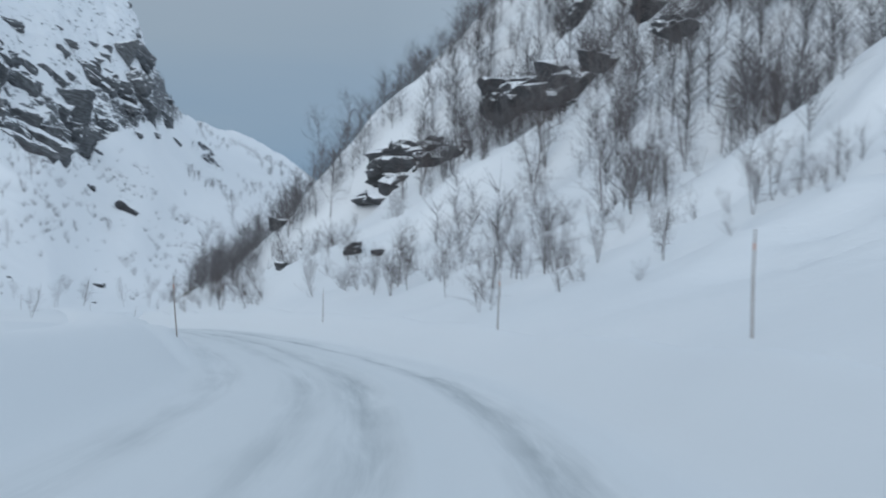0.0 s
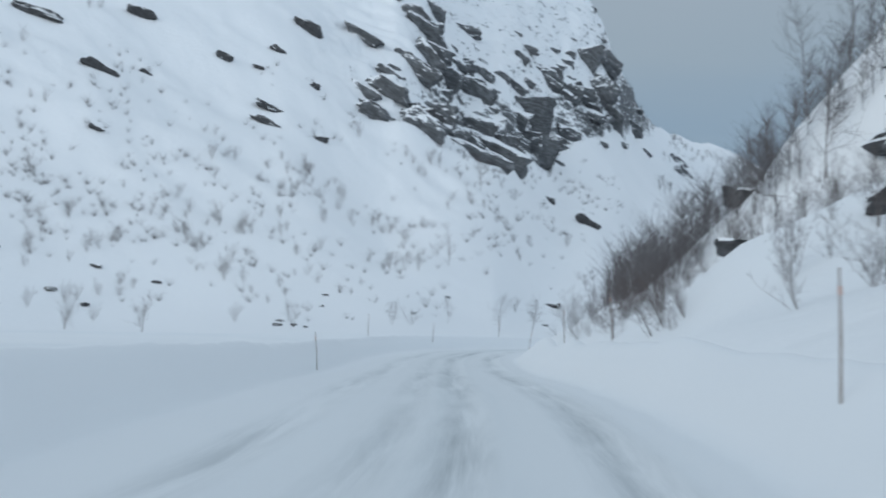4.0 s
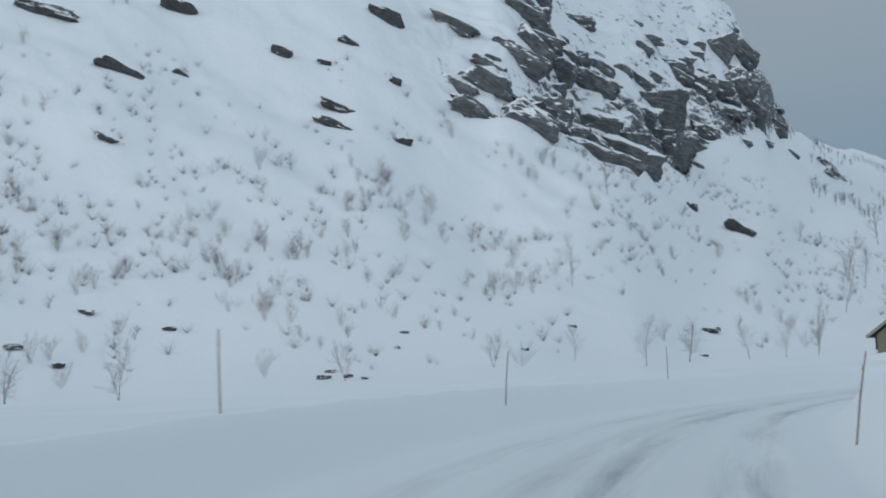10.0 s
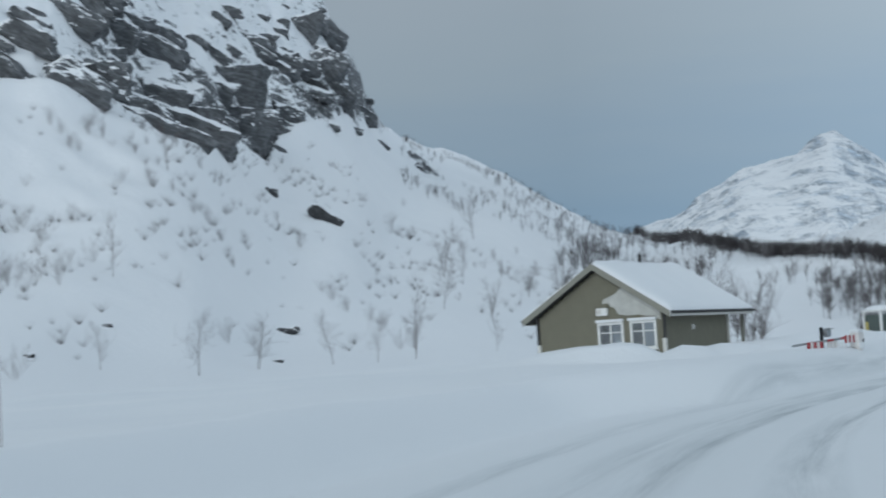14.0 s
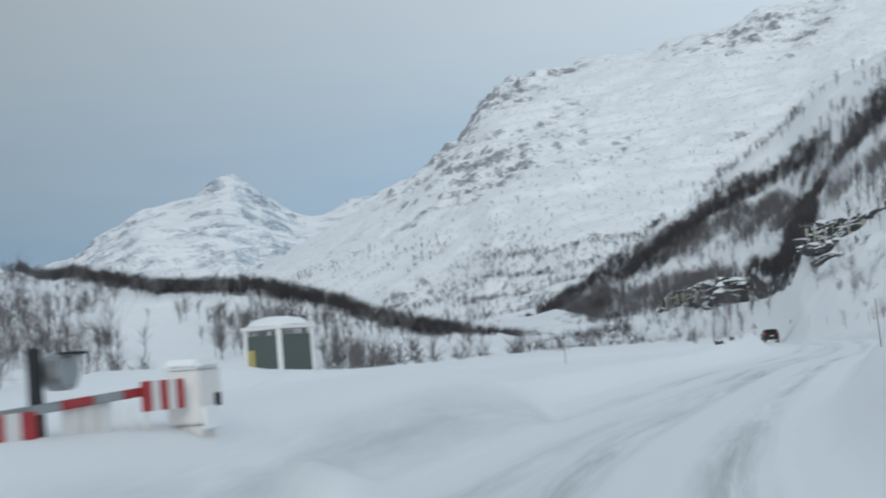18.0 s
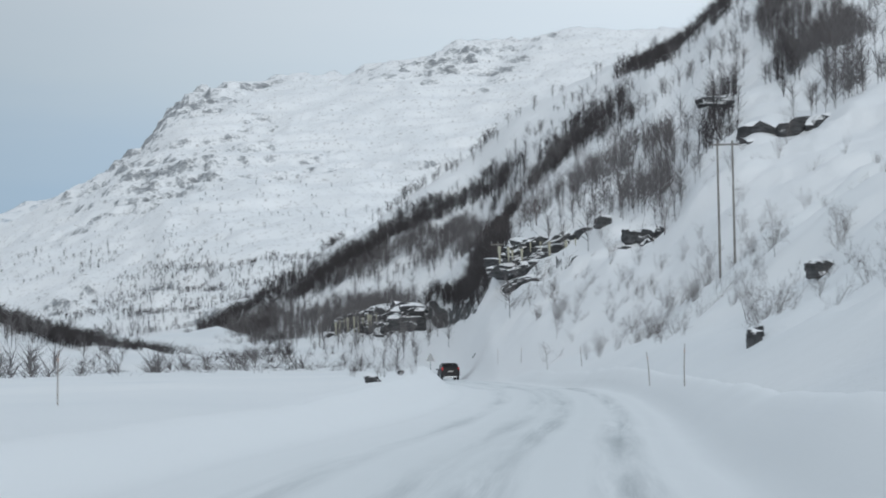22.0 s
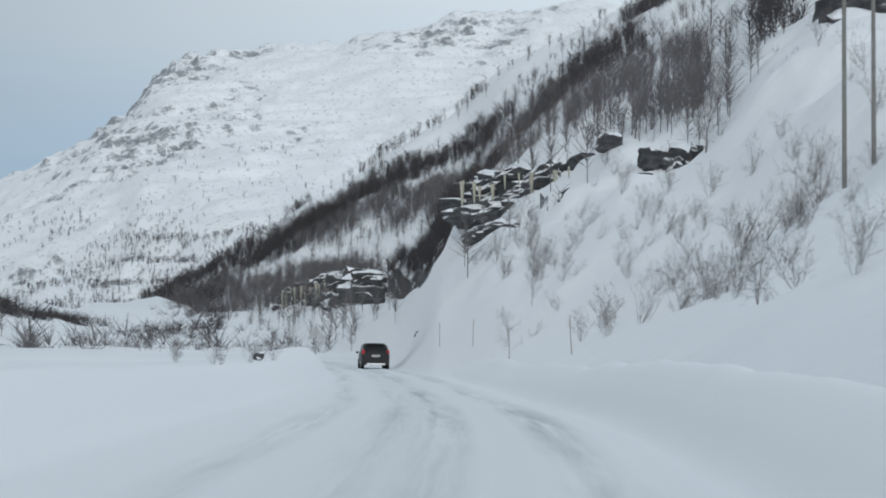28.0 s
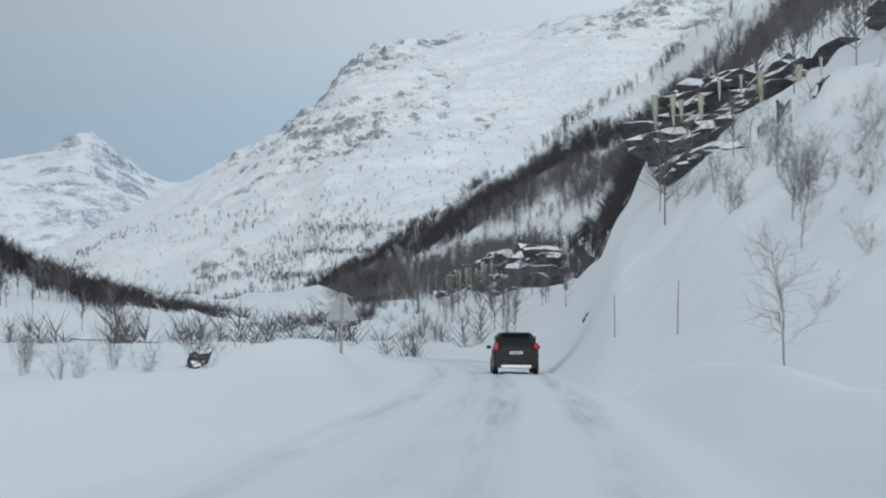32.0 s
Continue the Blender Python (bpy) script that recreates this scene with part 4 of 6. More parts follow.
# scrub on the right-hand bank of the second bend and the hill above it
L_BANK, G_BANK = "bare reddish-brown willow shrub on the snowy bank", "shrubs on the east bank"
for x, y, many, h in ((47.2, 345.0, 5, 0.75), (50.7, 346.2, 6, 0.85), (48.6, 350.4, 5, 0.7), (54.5, 364.9, 4, 0.6), (60.7, 378.9, 5, 0.7), (57.8, 369.7, 4, 0.7), (60.5, 364.9, 5, 0.8), (49.9, 342.5, 5, 0.8),
                      (53.0, 347.0, 6, 0.9), (56.5, 350.5, 5, 0.9), (45.5, 337.0, 3, 0.6), (63.0, 384.0, 4, 0.7), (66.0, 392.0, 4, 0.7), (52.5, 340.0, 4, 0.8), (57.0, 358.0, 4, 0.7), (62.0, 371.0, 4, 0.7),
                      (38.5, 322.0, 3, 0.6), (42.5, 327.5, 4, 0.8), (36.0, 312.0, 3, 0.8), (31.0, 303.0, 3, 0.7), (33.5, 308.5, 4, 0.9), (28.0, 291.0, 3, 0.8), (24.5, 281.0, 3, 0.7), (66.5, 401.0, 3, 0.6)):
    for q in range(many):
        plant("willow_shrub", SHRUBS if q % 2 else WHIPS, x + PLANT_RNG.gauss(0, 1.3), y + PLANT_RNG.gauss(0, 1.6), h * PLANT_RNG.uniform(0.55, 1.1), L_BANK, G_BANK, turn=150)
for k in range(190):
    p = on_road(PLANT_RNG.uniform(268, 425), PLANT_RNG.uniform(7.0, 27))
    if float(fbm(np.array([p.x]), np.array([p.y]), 12.0, 2, 3)[0]) > -0.12:
        plant("willow_shrub", SHRUBS if k % 2 else WHIPS, p.x, p.y, PLANT_RNG.uniform(0.3, 0.8), L_BANK, G_BANK, turn=150)
for x, y, h in ((42.1, 332.1, 0.34), (48.3, 358.5, 0.36), (56.0, 372.0, 0.36), (58.5, 377.0, 0.40), (64.0, 388.0, 0.45), (43.0, 322.0, 0.42), (47.5, 329.0, 0.5), (65.5, 396.0, 0.42), (68.5, 399.0, 0.5)):
    plant("birch_tree", TREES, x, y, h, "crooked little birch on the snowy bank", "birches on the east bank")
L_ETREE, G_ETREE = "bare birch tree with a dark fine crown on the hillside", "birches on the east hill"
for k in range(330):
    az = PLANT_RNG.uniform(24.5, 39)
    r = PLANT_RNG.uniform(120, 300)
    x, y = EAST_C[0] + r * math.sin(radians(az)), EAST_C[1] + r * math.cos(radians(az))
    z, m = east_full(np.array([az]), np.array([r]))
    if z[0] < 8 or PLANT_RNG.random() > float(max(belt_share(HANGING, np.array([az]), np.array([r]), z)[0], belt_share(BELTS, np.array([az]), np.array([r]), z)[0])) + 0.04:
        continue
    plant("birch_tree", TREES, x, y, PLANT_RNG.uniform(0.55, 1.05), L_ETREE, G_ETREE)


# tall bare birches between the cabin and the kiosk, and twigs round the sign
for x, y, sc in ((-33.0, 262.0, 0.75), (-30.5, 268.0, 0.85), (-28.0, 258.0, 0.6), (-26.2, 271.0, 0.9), (-24.5, 262.5, 0.7), (-31.5, 275.0, 0.9), (-22.8, 280.0, 0.9), (-27.0, 284.0, 1.0)):
    plant("birch_tree", TREES, x, y, sc, "bare birch standing behind the cabin", "birches behind the cabin")
for k in range(9):
    plant("willow_shrub", SHRUBS, PLANT_RNG.uniform(38.5, 42.8), PLANT_RNG.uniform(366, 374), PLANT_RNG.uniform(0.22, 0.42), "low twiggy shrub in the snow by the road sign", "twigs by the road sign")


# ---------------------------------------------------------------- far woods, past counting
def wood_stuff(name, xs, ys, zs, sizes, seed, material, label, blades=15, wide=0.30, low=0.25, thick=0.014):
    rng = np.random.RandomState(seed)
    n = len(xs)
    base = np.stack([xs, ys, zs], 1)[:, None, :]
    sz = np.asarray(sizes)[:, None, None]
    a = rng.rand(n, blades) * 6.283
    u = low + (0.75 - low) * rng.rand(n, blades) if low else 0.05 * rng.rand(n, blades)
    u[:, 0] = 0
    lo = np.stack([0 * a, 0 * a, u], -1)
    ln = (0.16 + 0.26 * rng.rand(n, blades)) if low else (0.35 + 0.65 * rng.rand(n, blades))
    sp = wide * (0.4 + rng.rand(n, blades))
    hi = lo + np.stack([np.cos(a) * sp, np.sin(a) * sp, ln], -1)
    hi[:, 0] = np.stack([0.05 * rng.randn(n), 0.05 * rng.randn(n), 0.85 + 0.15 * rng.rand(n)], -1)
    lo[:, 0, 2] = -0.1
    w = thick * np.ones((n, blades))
    w[:, 0] = thick * 1.3
    verts = []
    for q in range(3):
        off = np.stack([np.cos(a + q * 2.094) * w, np.sin(a + q * 2.094) * w, 0 * a], -1)
        verts.append(base + sz * (lo + off))
    verts.append(base + sz * hi)
    v = np.stack(verts, 2).reshape(-1, 3)
    i = np.arange(n * blades) * 4
    f = np.stack([np.stack([i + q, i + (q + 1) % 3, i + 3], -1) for q in range(3)], 1).reshape(-1, 3)
    return tagged(new(name, mesh_from(name, v, f, material, False)), label, "woodland", kind="stuff")


def scatter(n, seed, centre, az, r, full, test, size):
    rng = np.random.RandomState(seed)
    A, R = rng.uniform(*az, n * 9), rng.uniform(*r, n * 9)
    x, y = centre[0] + R * np.sin(np.radians(A)), centre[1] + R * np.cos(np.radians(A))
    z, m = full(A, R)
    ok = np.nonzero(rng.rand(len(A)) < test(A, R, x, y, z, m))[0][:n]
    return x[ok], y[ok], z[ok] - 0.1, rng.uniform(*size, len(ok))


M_WOOD = plain("far_birch_wood", (0.060, 0.054, 0.056), 0.9, vary=0.35, scale=0.15)
M_WOOD_GREY = plain("far_birch_wood_grey", (0.14, 0.132, 0.134), 0.9, vary=0.35, scale=0.1)


def crest_gap(rows, az, r):
    az_c = np.array([q[0] for q in rows], float)
    return pchip(az, az_c, np.array([q[1][-1][0] for q in rows], float)) - r


# brown hedge of scrub along the low ridge, and the open wood below it
wood_stuff("ridge_scrub", *scatter(4600, 3, WEST_C, (-1.0, 18), (380, 800), west_full,
           lambda A, R, x, y, z, m: np.where(np.abs(crest_gap(WEST, A, R) - 3) < 16, 1.0, 0.0) * np.clip((A + 1.2) / 2, 0, 1), (2.8, 5.2)), 4, M_WOOD,
           "dense brown birch scrub along the ridge", 20, 0.40, 0.1, 0.018)
wood_stuff("slope_birches", *scatter(640, 6, WEST_C, (-3.0, 17), (330, 640), west_full,
           lambda A, R, x, y, z, m: np.where(crest_gap(WEST, A, R) > 20, 0.9, 0.0) * smooth(fbm(x, y, 22, 3, 2), -0.1, 0.35), (4.0, 8.2)), 8, M_WOOD_GREY,
           "scattered bare birches on the snowy slope", 30, 0.34, 0.25, 0.009)
wood_stuff("east_ridge_scrub", *scatter(5600, 9, EAST_C, (14, 38), (130, 480), east_full, lambda A, R, x, y, z, m: belt_share(BELTS, A, R, z) * np.where((A < 24.5) & (R < 170), 0, 1) * smooth(fbm(x, y, 14, 3, 3), -0.9, -0.1), (1.8, 4.2)), 10, M_WOOD,
           "dense dark birch scrub up the ravine side", 20, 0.40, 0.1, 0.013)
wood_stuff("east_hill_wood", *scatter(4200, 12, EAST_C, (14.5, 41), (128, 470), east_full,
           lambda A, R, x, y, z, m: np.maximum(belt_share(HANGING, A, R, z), 0.04) * np.where((A < 24.5) & (R < 170), 0, 1) * smooth(fbm(x, y, 18, 3, 4), -0.45, 0.3), (2.6, 5.2)), 13, M_WOOD_GREY,
           "bare grey birch wood on the hillside", 34, 0.32, 0.2, 0.007)
wood_stuff("valley_thicket", *scatter(2800, 15, EAST_C, (4, 17), (190, 450), east_full,
           lambda A, R, x, y, z, m: smooth(fbm(x, y, 30, 3, 1), -0.1, 0.25), (2.2, 5.0)), 16, M_WOOD,
           "dark thicket of birches on the valley floor", 20, 0.4, 0.1, 0.014)
wood_stuff("north_slope_birches", *scatter(9000, 18, NORTH_C, (-2, 30), (600, 1350), north_full,
           lambda A, R, x, y, z, m: (1 - smooth(z, 45, 95)) * smooth(fbm(x, y, 60, 4, 3), -0.15, 0.4) + 0.04, (2.0, 4.6)), 19, M_WOOD,
           "thin bare birch wood across the lower fell", 14, 0.4, 0.15, 0.02)
wood_stuff("west_slope_tufts", *scatter(2700, 21, WEST_C, (-60, -1), (100, 560), west_full,
           lambda A, R, x, y, z, m: np.where((A > -9.6) & (R > 430), 0, 1) * (0.12 + 0.88 * smooth(z, 3, 22)) * smooth(z, 0.3, 2) * (1 - smooth(z, 44, 66)) * (1 - smooth(m, 0, 0.2)) * smooth(fbm(x, y, 9, 3, 6), -0.5, 1.1), (0.8, 2.4)), 22, M_WOOD_GREY,
           "twig tufts of dwarf birch poking out of the snow", 26, 0.7, 0, 0.0065)
wood_stuff("west_shoulder_scrub", *scatter(420, 24, WEST_C, (-8.5, 0), (500, 980), west_full,
           lambda A, R, x, y, z, m: np.where((crest_gap(WEST, A, R) > 40) & (A > -7.6), 0.5, 0.0) * smooth(fbm(x, y, 50, 3, 5), -0.1, 0.4), (2.0, 4.5)), 25, M_WOOD_GREY,
           "thin scrub along the shoulder of the fell", 16, 0.4, 0.15, 0.014)

# dense young birches on the knoll
_r = np.random.RandomState(77)
_ks = _r.uniform(114, 142, 640)
_kn = 6.5 + 30 * _r.rand(640) ** 1.1
_kp = [on_road(a, b) for a, b in zip(_ks, _kn)]
_kx, _ky = np.array([q.x for q in _kp]), np.array([q.y for q in _kp])
_ok = (fbm(_kx, _ky, 9.0, 2, 4) > -0.35) & ((_ks > 119) | (_kn > 22))
wood_stuff("knoll_thicket", _kx[_ok], _ky[_ok], ground_height(_kx[_ok], _ky[_ok]) - 0.1, _r.uniform(1.6, 4.0, _ok.sum()), 78, M_WOOD_GREY,
           "dense thicket of young bare birches on the knoll", 46, 0.34, 0.12, 0.0045)
_ks, _kn = _r.uniform(60, 118, 640), _r.uniform(19, 46, 640)
_kp = [on_road(a, b) for a, b in zip(_ks, _kn)]
_kx, _ky = np.array([q.x for q in _kp]), np.array([q.y for q in _kp])
wood_stuff("upper_knoll_thicket", _kx, _ky, ground_height(_kx, _ky) - 0.1, _r.uniform(1.8, 4.4, 640), 80, M_WOOD_GREY,
           "dense dark birch thicket over the rocky knoll", 40, 0.36, 0.08, 0.006)
_ks, _kn = _r.uniform(28, 112, 620), 11 + 34 * _r.rand(620) ** 0.8
_kp = [on_road(a, b) for a, b in zip(_ks, _kn)]
_kx, _ky = np.array([q.x for q in _kp]), np.array([q.y for q in _kp])
_ok = fbm(_kx, _ky, 8.0, 2, 1) > _r.uniform(-0.1, 0.7, 620) - 0.4 * smooth(_kn, 16, 28)
wood_stuff("slope_thicket", _kx[_ok], _ky[_ok], ground_height(_kx[_ok], _ky[_ok]) - 0.1, _r.uniform(1.2, 3.6, _ok.sum()), 81, M_WOOD_GREY,
           "thin bare birch thicket on the steep roadside slope", 44, 0.34, 0.08, 0.005)
# ---------------------------------------------------------------- rocks
M_ROCK = fell_material("dark_rock_with_snow", 0.43, 0.60, 0.9, (0.062, 0.063, 0.066), 3.0, 0.0, crags=False, patchy=0.95)
M_ICE = plain("yellowish_ice", (0.40, 0.39, 0.31), 0.25, vary=0.2, scale=1.5, spec=0.5)


def block_bmesh(seed, size, sub=3, rough=0.05):
    """An angular block of rock: a ball cut by split planes, with a little grain."""
    rng = random.Random(seed)
    planes = [(Vector(a) + Vector([rng.uniform(-0.28, 0.28) for _ in range(3)])).normalized() for a in ((1, 0, 0), (-1, 0, 0), (0, 1, 0), (0, -1, 0), (0, 0, 1), (0, 0, -1))]
    planes = [(n, rng.uniform(0.36, 0.5)) for n in planes]
    for _ in range(7):
        planes.append((Vector([rng.gauss(0, 1) for _ in range(3)]).normalized(), rng.uniform(0.44, 0.62)))
    off = Vector((rng.uniform(-50, 50), rng.uniform(-50, 50), rng.uniform(-50, 50)))
    bm = bmesh.new()
    bmesh.ops.create_icosphere(bm, subdivisions=sub, radius=1.0)
    for v in bm.verts:
        d = v.co.normalized()
        reach = min(p / max(n.dot(d), 1e-3) for n, p in planes)
        c = d * min(reach, 0.8)
        c *= 1 + rough * noise.noise(c * 9 + off) + 0.14 * noise.noise(c * 2.7 + off)
        bed = math.floor(5 * (c.z + 0.10 * noise.noise(c * 2 + off)))
        step = 1 + 0.11 * noise.noise(Vector((bed * 1.7, 0.3, 0.7)) + off) - 0.10 * noise.noise(Vector((c.x * 5 + bed, c.y * 5, bed * 2.0)) + off)
        c.x, c.y = c.x * step, c.y * step
        v.co = Vector((c.x * size[0], c.y * size[1], c.z * size[2]))
    return bm


def boulder(x, y, size, seed, label, turn=0, rise=0.2, name="boulder", group="rocks on the west fell", tip=0.0, material=None):
    me = bpy.data.meshes.new(name)
    bm = block_bmesh(seed, size, 4 if size[0] > 8 else 3)
    bm.to_mesh(me)
    bm.free()
    me.materials.append(material or M_ROCK)
    ob = new(name, me)
    ob.matrix_world = pose(x, y, drop(x, y) + size[2] * rise, 0, 0, turn) @ Matrix.Rotation(radians(tip), 4, "Y")
    return tagged(ob, label, "rock", group)


L_OUT = "dark rock outcrop breaking through the snow slope"
for k, (x, y, a, b, c) in enumerate(((-178.7, 364.9, 11, 4, 3.2), (-168.1, 389.5, 7, 4, 3.4), (-158.1, 351.9, 8, 3, 2.6), (-155.7, 366.7, 3, 2, 1.5),
                                     (-150.0, 392.7, 4.5, 3, 2.6), (-135.2, 382.6, 7, 3, 2.2), (-132.9, 375.9, 7, 3, 2.4), (-134.6, 407.2, 3, 2, 2.2),
                                     (-124.2, 382.4, 3.5, 2, 2.0), (-146.0, 432.9, 7, 4, 5.0), (-125.6, 421.2, 6.5, 3, 3.4), (-145.0, 410.9, 4, 2, 1.6),
                                     (-144.3, 398.1, 3, 2, 1.4), (-146.8, 327.7, 3, 2, 1.2), (-117.9, 438.8, 8, 4, 4.4), (-87.9, 479.9, 5.4, 4, 4.2),
                                     (-99.2, 488.8, 3, 2.5, 2.6), (-112.0, 606.4, 7, 4, 4.0))):
    boulder(x, y, (a, b, c * 0.85), 200 + k, L_OUT, turn=22 + 8 * (k % 3), rise=0.05, name="rock_outcrop", tip=18 + 5 * (k % 4))
# the crag: tilted blocks of the rock face, in rows that dip towards the valley
M_CRAG = fell_material("grey_crag_with_snow", 0.50, 0.62, 0.4, (0.11, 0.114, 0.12), 2.4, 0.0, crags=False, patchy=1.1, steep=0.9)
L_CRAG = "tilted grey block of the crag with snow on its ledges"
_cr = random.Random(42)
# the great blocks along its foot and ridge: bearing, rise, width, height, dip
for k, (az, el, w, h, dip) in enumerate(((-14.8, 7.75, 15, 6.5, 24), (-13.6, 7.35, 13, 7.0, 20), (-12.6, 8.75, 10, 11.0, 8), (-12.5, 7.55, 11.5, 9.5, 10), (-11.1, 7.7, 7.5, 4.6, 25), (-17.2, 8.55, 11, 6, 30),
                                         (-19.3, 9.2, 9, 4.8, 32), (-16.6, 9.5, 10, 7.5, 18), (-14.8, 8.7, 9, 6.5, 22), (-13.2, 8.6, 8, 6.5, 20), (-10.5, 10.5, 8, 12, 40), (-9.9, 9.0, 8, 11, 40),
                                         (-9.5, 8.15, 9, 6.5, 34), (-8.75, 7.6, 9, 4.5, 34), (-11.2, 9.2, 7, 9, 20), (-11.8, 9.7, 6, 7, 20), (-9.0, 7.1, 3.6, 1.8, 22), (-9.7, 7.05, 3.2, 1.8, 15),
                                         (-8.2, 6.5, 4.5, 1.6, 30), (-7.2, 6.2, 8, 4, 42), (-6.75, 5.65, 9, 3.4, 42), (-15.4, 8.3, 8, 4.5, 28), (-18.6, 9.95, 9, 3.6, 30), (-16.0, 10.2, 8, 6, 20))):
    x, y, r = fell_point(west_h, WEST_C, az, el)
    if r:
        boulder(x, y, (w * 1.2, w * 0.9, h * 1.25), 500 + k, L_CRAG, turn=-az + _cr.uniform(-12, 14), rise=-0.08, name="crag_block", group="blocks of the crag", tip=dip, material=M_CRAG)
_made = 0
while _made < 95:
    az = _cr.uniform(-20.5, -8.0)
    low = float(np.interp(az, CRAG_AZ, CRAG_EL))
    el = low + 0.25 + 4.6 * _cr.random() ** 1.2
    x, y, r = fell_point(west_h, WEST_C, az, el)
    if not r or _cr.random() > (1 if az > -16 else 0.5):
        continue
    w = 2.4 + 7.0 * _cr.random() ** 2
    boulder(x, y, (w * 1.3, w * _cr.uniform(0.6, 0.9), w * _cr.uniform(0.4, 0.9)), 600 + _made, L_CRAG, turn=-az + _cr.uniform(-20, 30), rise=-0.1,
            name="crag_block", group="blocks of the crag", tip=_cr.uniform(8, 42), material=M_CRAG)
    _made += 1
L_STONE = "small dark stone lying in the snow"
for k, (x, y, a) in enumerate(((-122.1, 281.3, 1.8), (-113.7, 283.9, 1.6), (-121.2, 265.9, 2.4), (-115.3, 264.6, 2.2), (-132.9, 271.0, 1.8), (-75.6, 383.8, 3.4),
                               (-82.0, 330.0, 1.2), (-79.0, 300.0, 1.3), (-90.0, 290.0, 1.2), (-70.0, 352.0, 1.3), (-93.0, 300.0, 1.1), (-86.0, 262.0, 1.5),
                               (-84.5, 264.0, 1.2), (-82.5, 263.0, 1.0), (-88.0, 268.0, 1.2))):
    boulder(x, y, (a, a * 0.6, a * 0.35), 240 + k, L_STONE, turn=37 * k, rise=0.2, name="stone")
L_KR = "dark rock with a snow cap on the knoll"
for k, (x, y, a, b, c) in enumerate(((-4.6, 89.5, 1.0, 0.8, 0.8), (-3.3, 88.0, 0.6, 0.5, 0.4), (-12.0, 128.0, 1.7, 1.3, 1.0), (-8.5, 93.3, 1.0, 0.8, 0.6))):
    boulder(x, y, (a, b, c), 260 + k, L_KR, turn=20 * k, rise=0.25, group="rocks on the knoll")
for k, (s_, n_, a, c) in enumerate(((92, 25.0, 3.2, 1.5), (88, 22.5, 2.6, 1.0), (96, 30.0, 4.0, 2.0), (101, 33.0, 4.4, 1.8), (80, 24.0, 3.0, 1.2), (84, 27.5, 3.4, 1.3))):
    q_ = on_road(s_, n_)
    boulder(q_.x, q_.y, (a, a * 0.8, c), 300 + k, L_KR, turn=-40 + 15 * k, rise=-0.05, group="rocks on the knoll", tip=8)
L_ER = "dark stone on the snowy bank beside the road"
for k, (x, y, a, c) in enumerate(((38.0, 311.0, 1.5, 1.0), (24.9, 296.8, 0.7, 0.8), (25.6, 297.5, 0.45, 0.6), (41.9, 370.7, 0.7, 0.36), (13.8, 304.0, 0.5, 0.35),
                                  (78.0, 404.0, 2.0, 1.6), (72.0, 398.0, 1.6, 1.1))):
    boulder(x, y, (a, a * 0.7, c), 280 + k, L_ER, turn=31 * k, rise=0.25, group="stones on the east bank")


def rock_band(x, y, z, width, height, depth, turn, seed, label, layers=3, ice=0, group="rock bands"):
    """Stacked slabs of a ledge; some with icicles hanging from them."""
    rng = random.Random(seed)
    base = thing("rock_band", pose(x, y, z, 0, 0, turn), label, "rock face", group)
    lh = height / layers
    for k in range(layers):
        left = -width / 2
        while left < width / 2:
            w = min(rng.uniform(0.14, 0.36) * min(width, 13.0), width / 2 - left + 0.3)
            bm = block_bmesh(rng.randrange(9999), (w * 1.45, depth * rng.uniform(0.8, 1.4), lh * rng.uniform(1.3, 2.7)))
            bmesh.ops.rotate(bm, verts=bm.verts, cent=(0, 0, 0), matrix=Euler((rng.uniform(-0.15, 0.15), rng.uniform(-0.22, 0.16), rng.uniform(-0.4, 0.4))).to_matrix())
            bmesh.ops.translate(bm, verts=bm.verts, vec=(left + w / 2, depth * (0.15 * k + rng.uniform(-0.18, 0.18)), lh * (k + 0.2 + 0.6 * rng.random())))
            part("slab", bm, M_ROCK, base)
            left += w * 0.86
    for k in range(ice):
        u = (k + rng.random()) / max(ice, 1) - 0.5
        ln = height * rng.uniform(0.25, 0.6)
        bm = rod((u * width * 0.8, -depth * 0.56, height * rng.uniform(0.75, 0.95)), (u * width * 0.8, -depth * 0.55, height * 0.9 - ln), ln * 0.10, ln * 0.03, 7)
        for v in bm.verts:
            v.co.x += 0.03 * noise.noise(v.co * 4)
        part("icicle", bm, M_ICE, base, "yellowish hanging icicle")
    return base


rock_band(90.4, 386.6, 20.0, 11.0, 2.8, 4.0, -32, 1, "dark overhanging rock band under a snow shelf", 2)
rock_band(76.7, 391.7, 10.7, 5.8, 2.0, 3.0, -34, 2, "dark undercut rock ledge in the hillside", 2)
rock_band(77.8, 416.0, 10.3, 20.0, 3.6, 3.4, -82, 3, "dark layered rock outcrop hung with icicles", 4, 9)
rock_band(74.8, 410.5, 8.2, 11.0, 1.3, 2.4, -72, 4, "low broken rock ledge under the outcrop", 2)
rock_band(72.5, 398.0, 8.6, 2.4, 1.3, 1.8, -40, 9, "small dark rock step in the snow", 2)
rock_band(109.5, 553.0, 4.6, 58.0, 5.6, 5.0, -100, 5, "layered dark rock wall with snowy ledges and icicles", 4, 12)
rock_band(98.5, 414.5, 29.4, 3.6, 0.9, 2.0, -34, 7, "small rock ledge high on the snow slope", 2)
rock_band(66.2, 408.5, 0.9, 1.6, 0.5, 1.0, -20, 8, "dark rock at the foot of the snow slope", 2)
rock_band(-1.6, 118.2, 8.6, 9.0, 4.0, 3.2, -48, 23, "layered snow-capped rock outcrop on the knoll", 4)
rock_band(6.0, 110.6, 14.2, 13.5, 2.1, 3.2, -64, 12, "dark overhanging rock face on the knoll", 2)
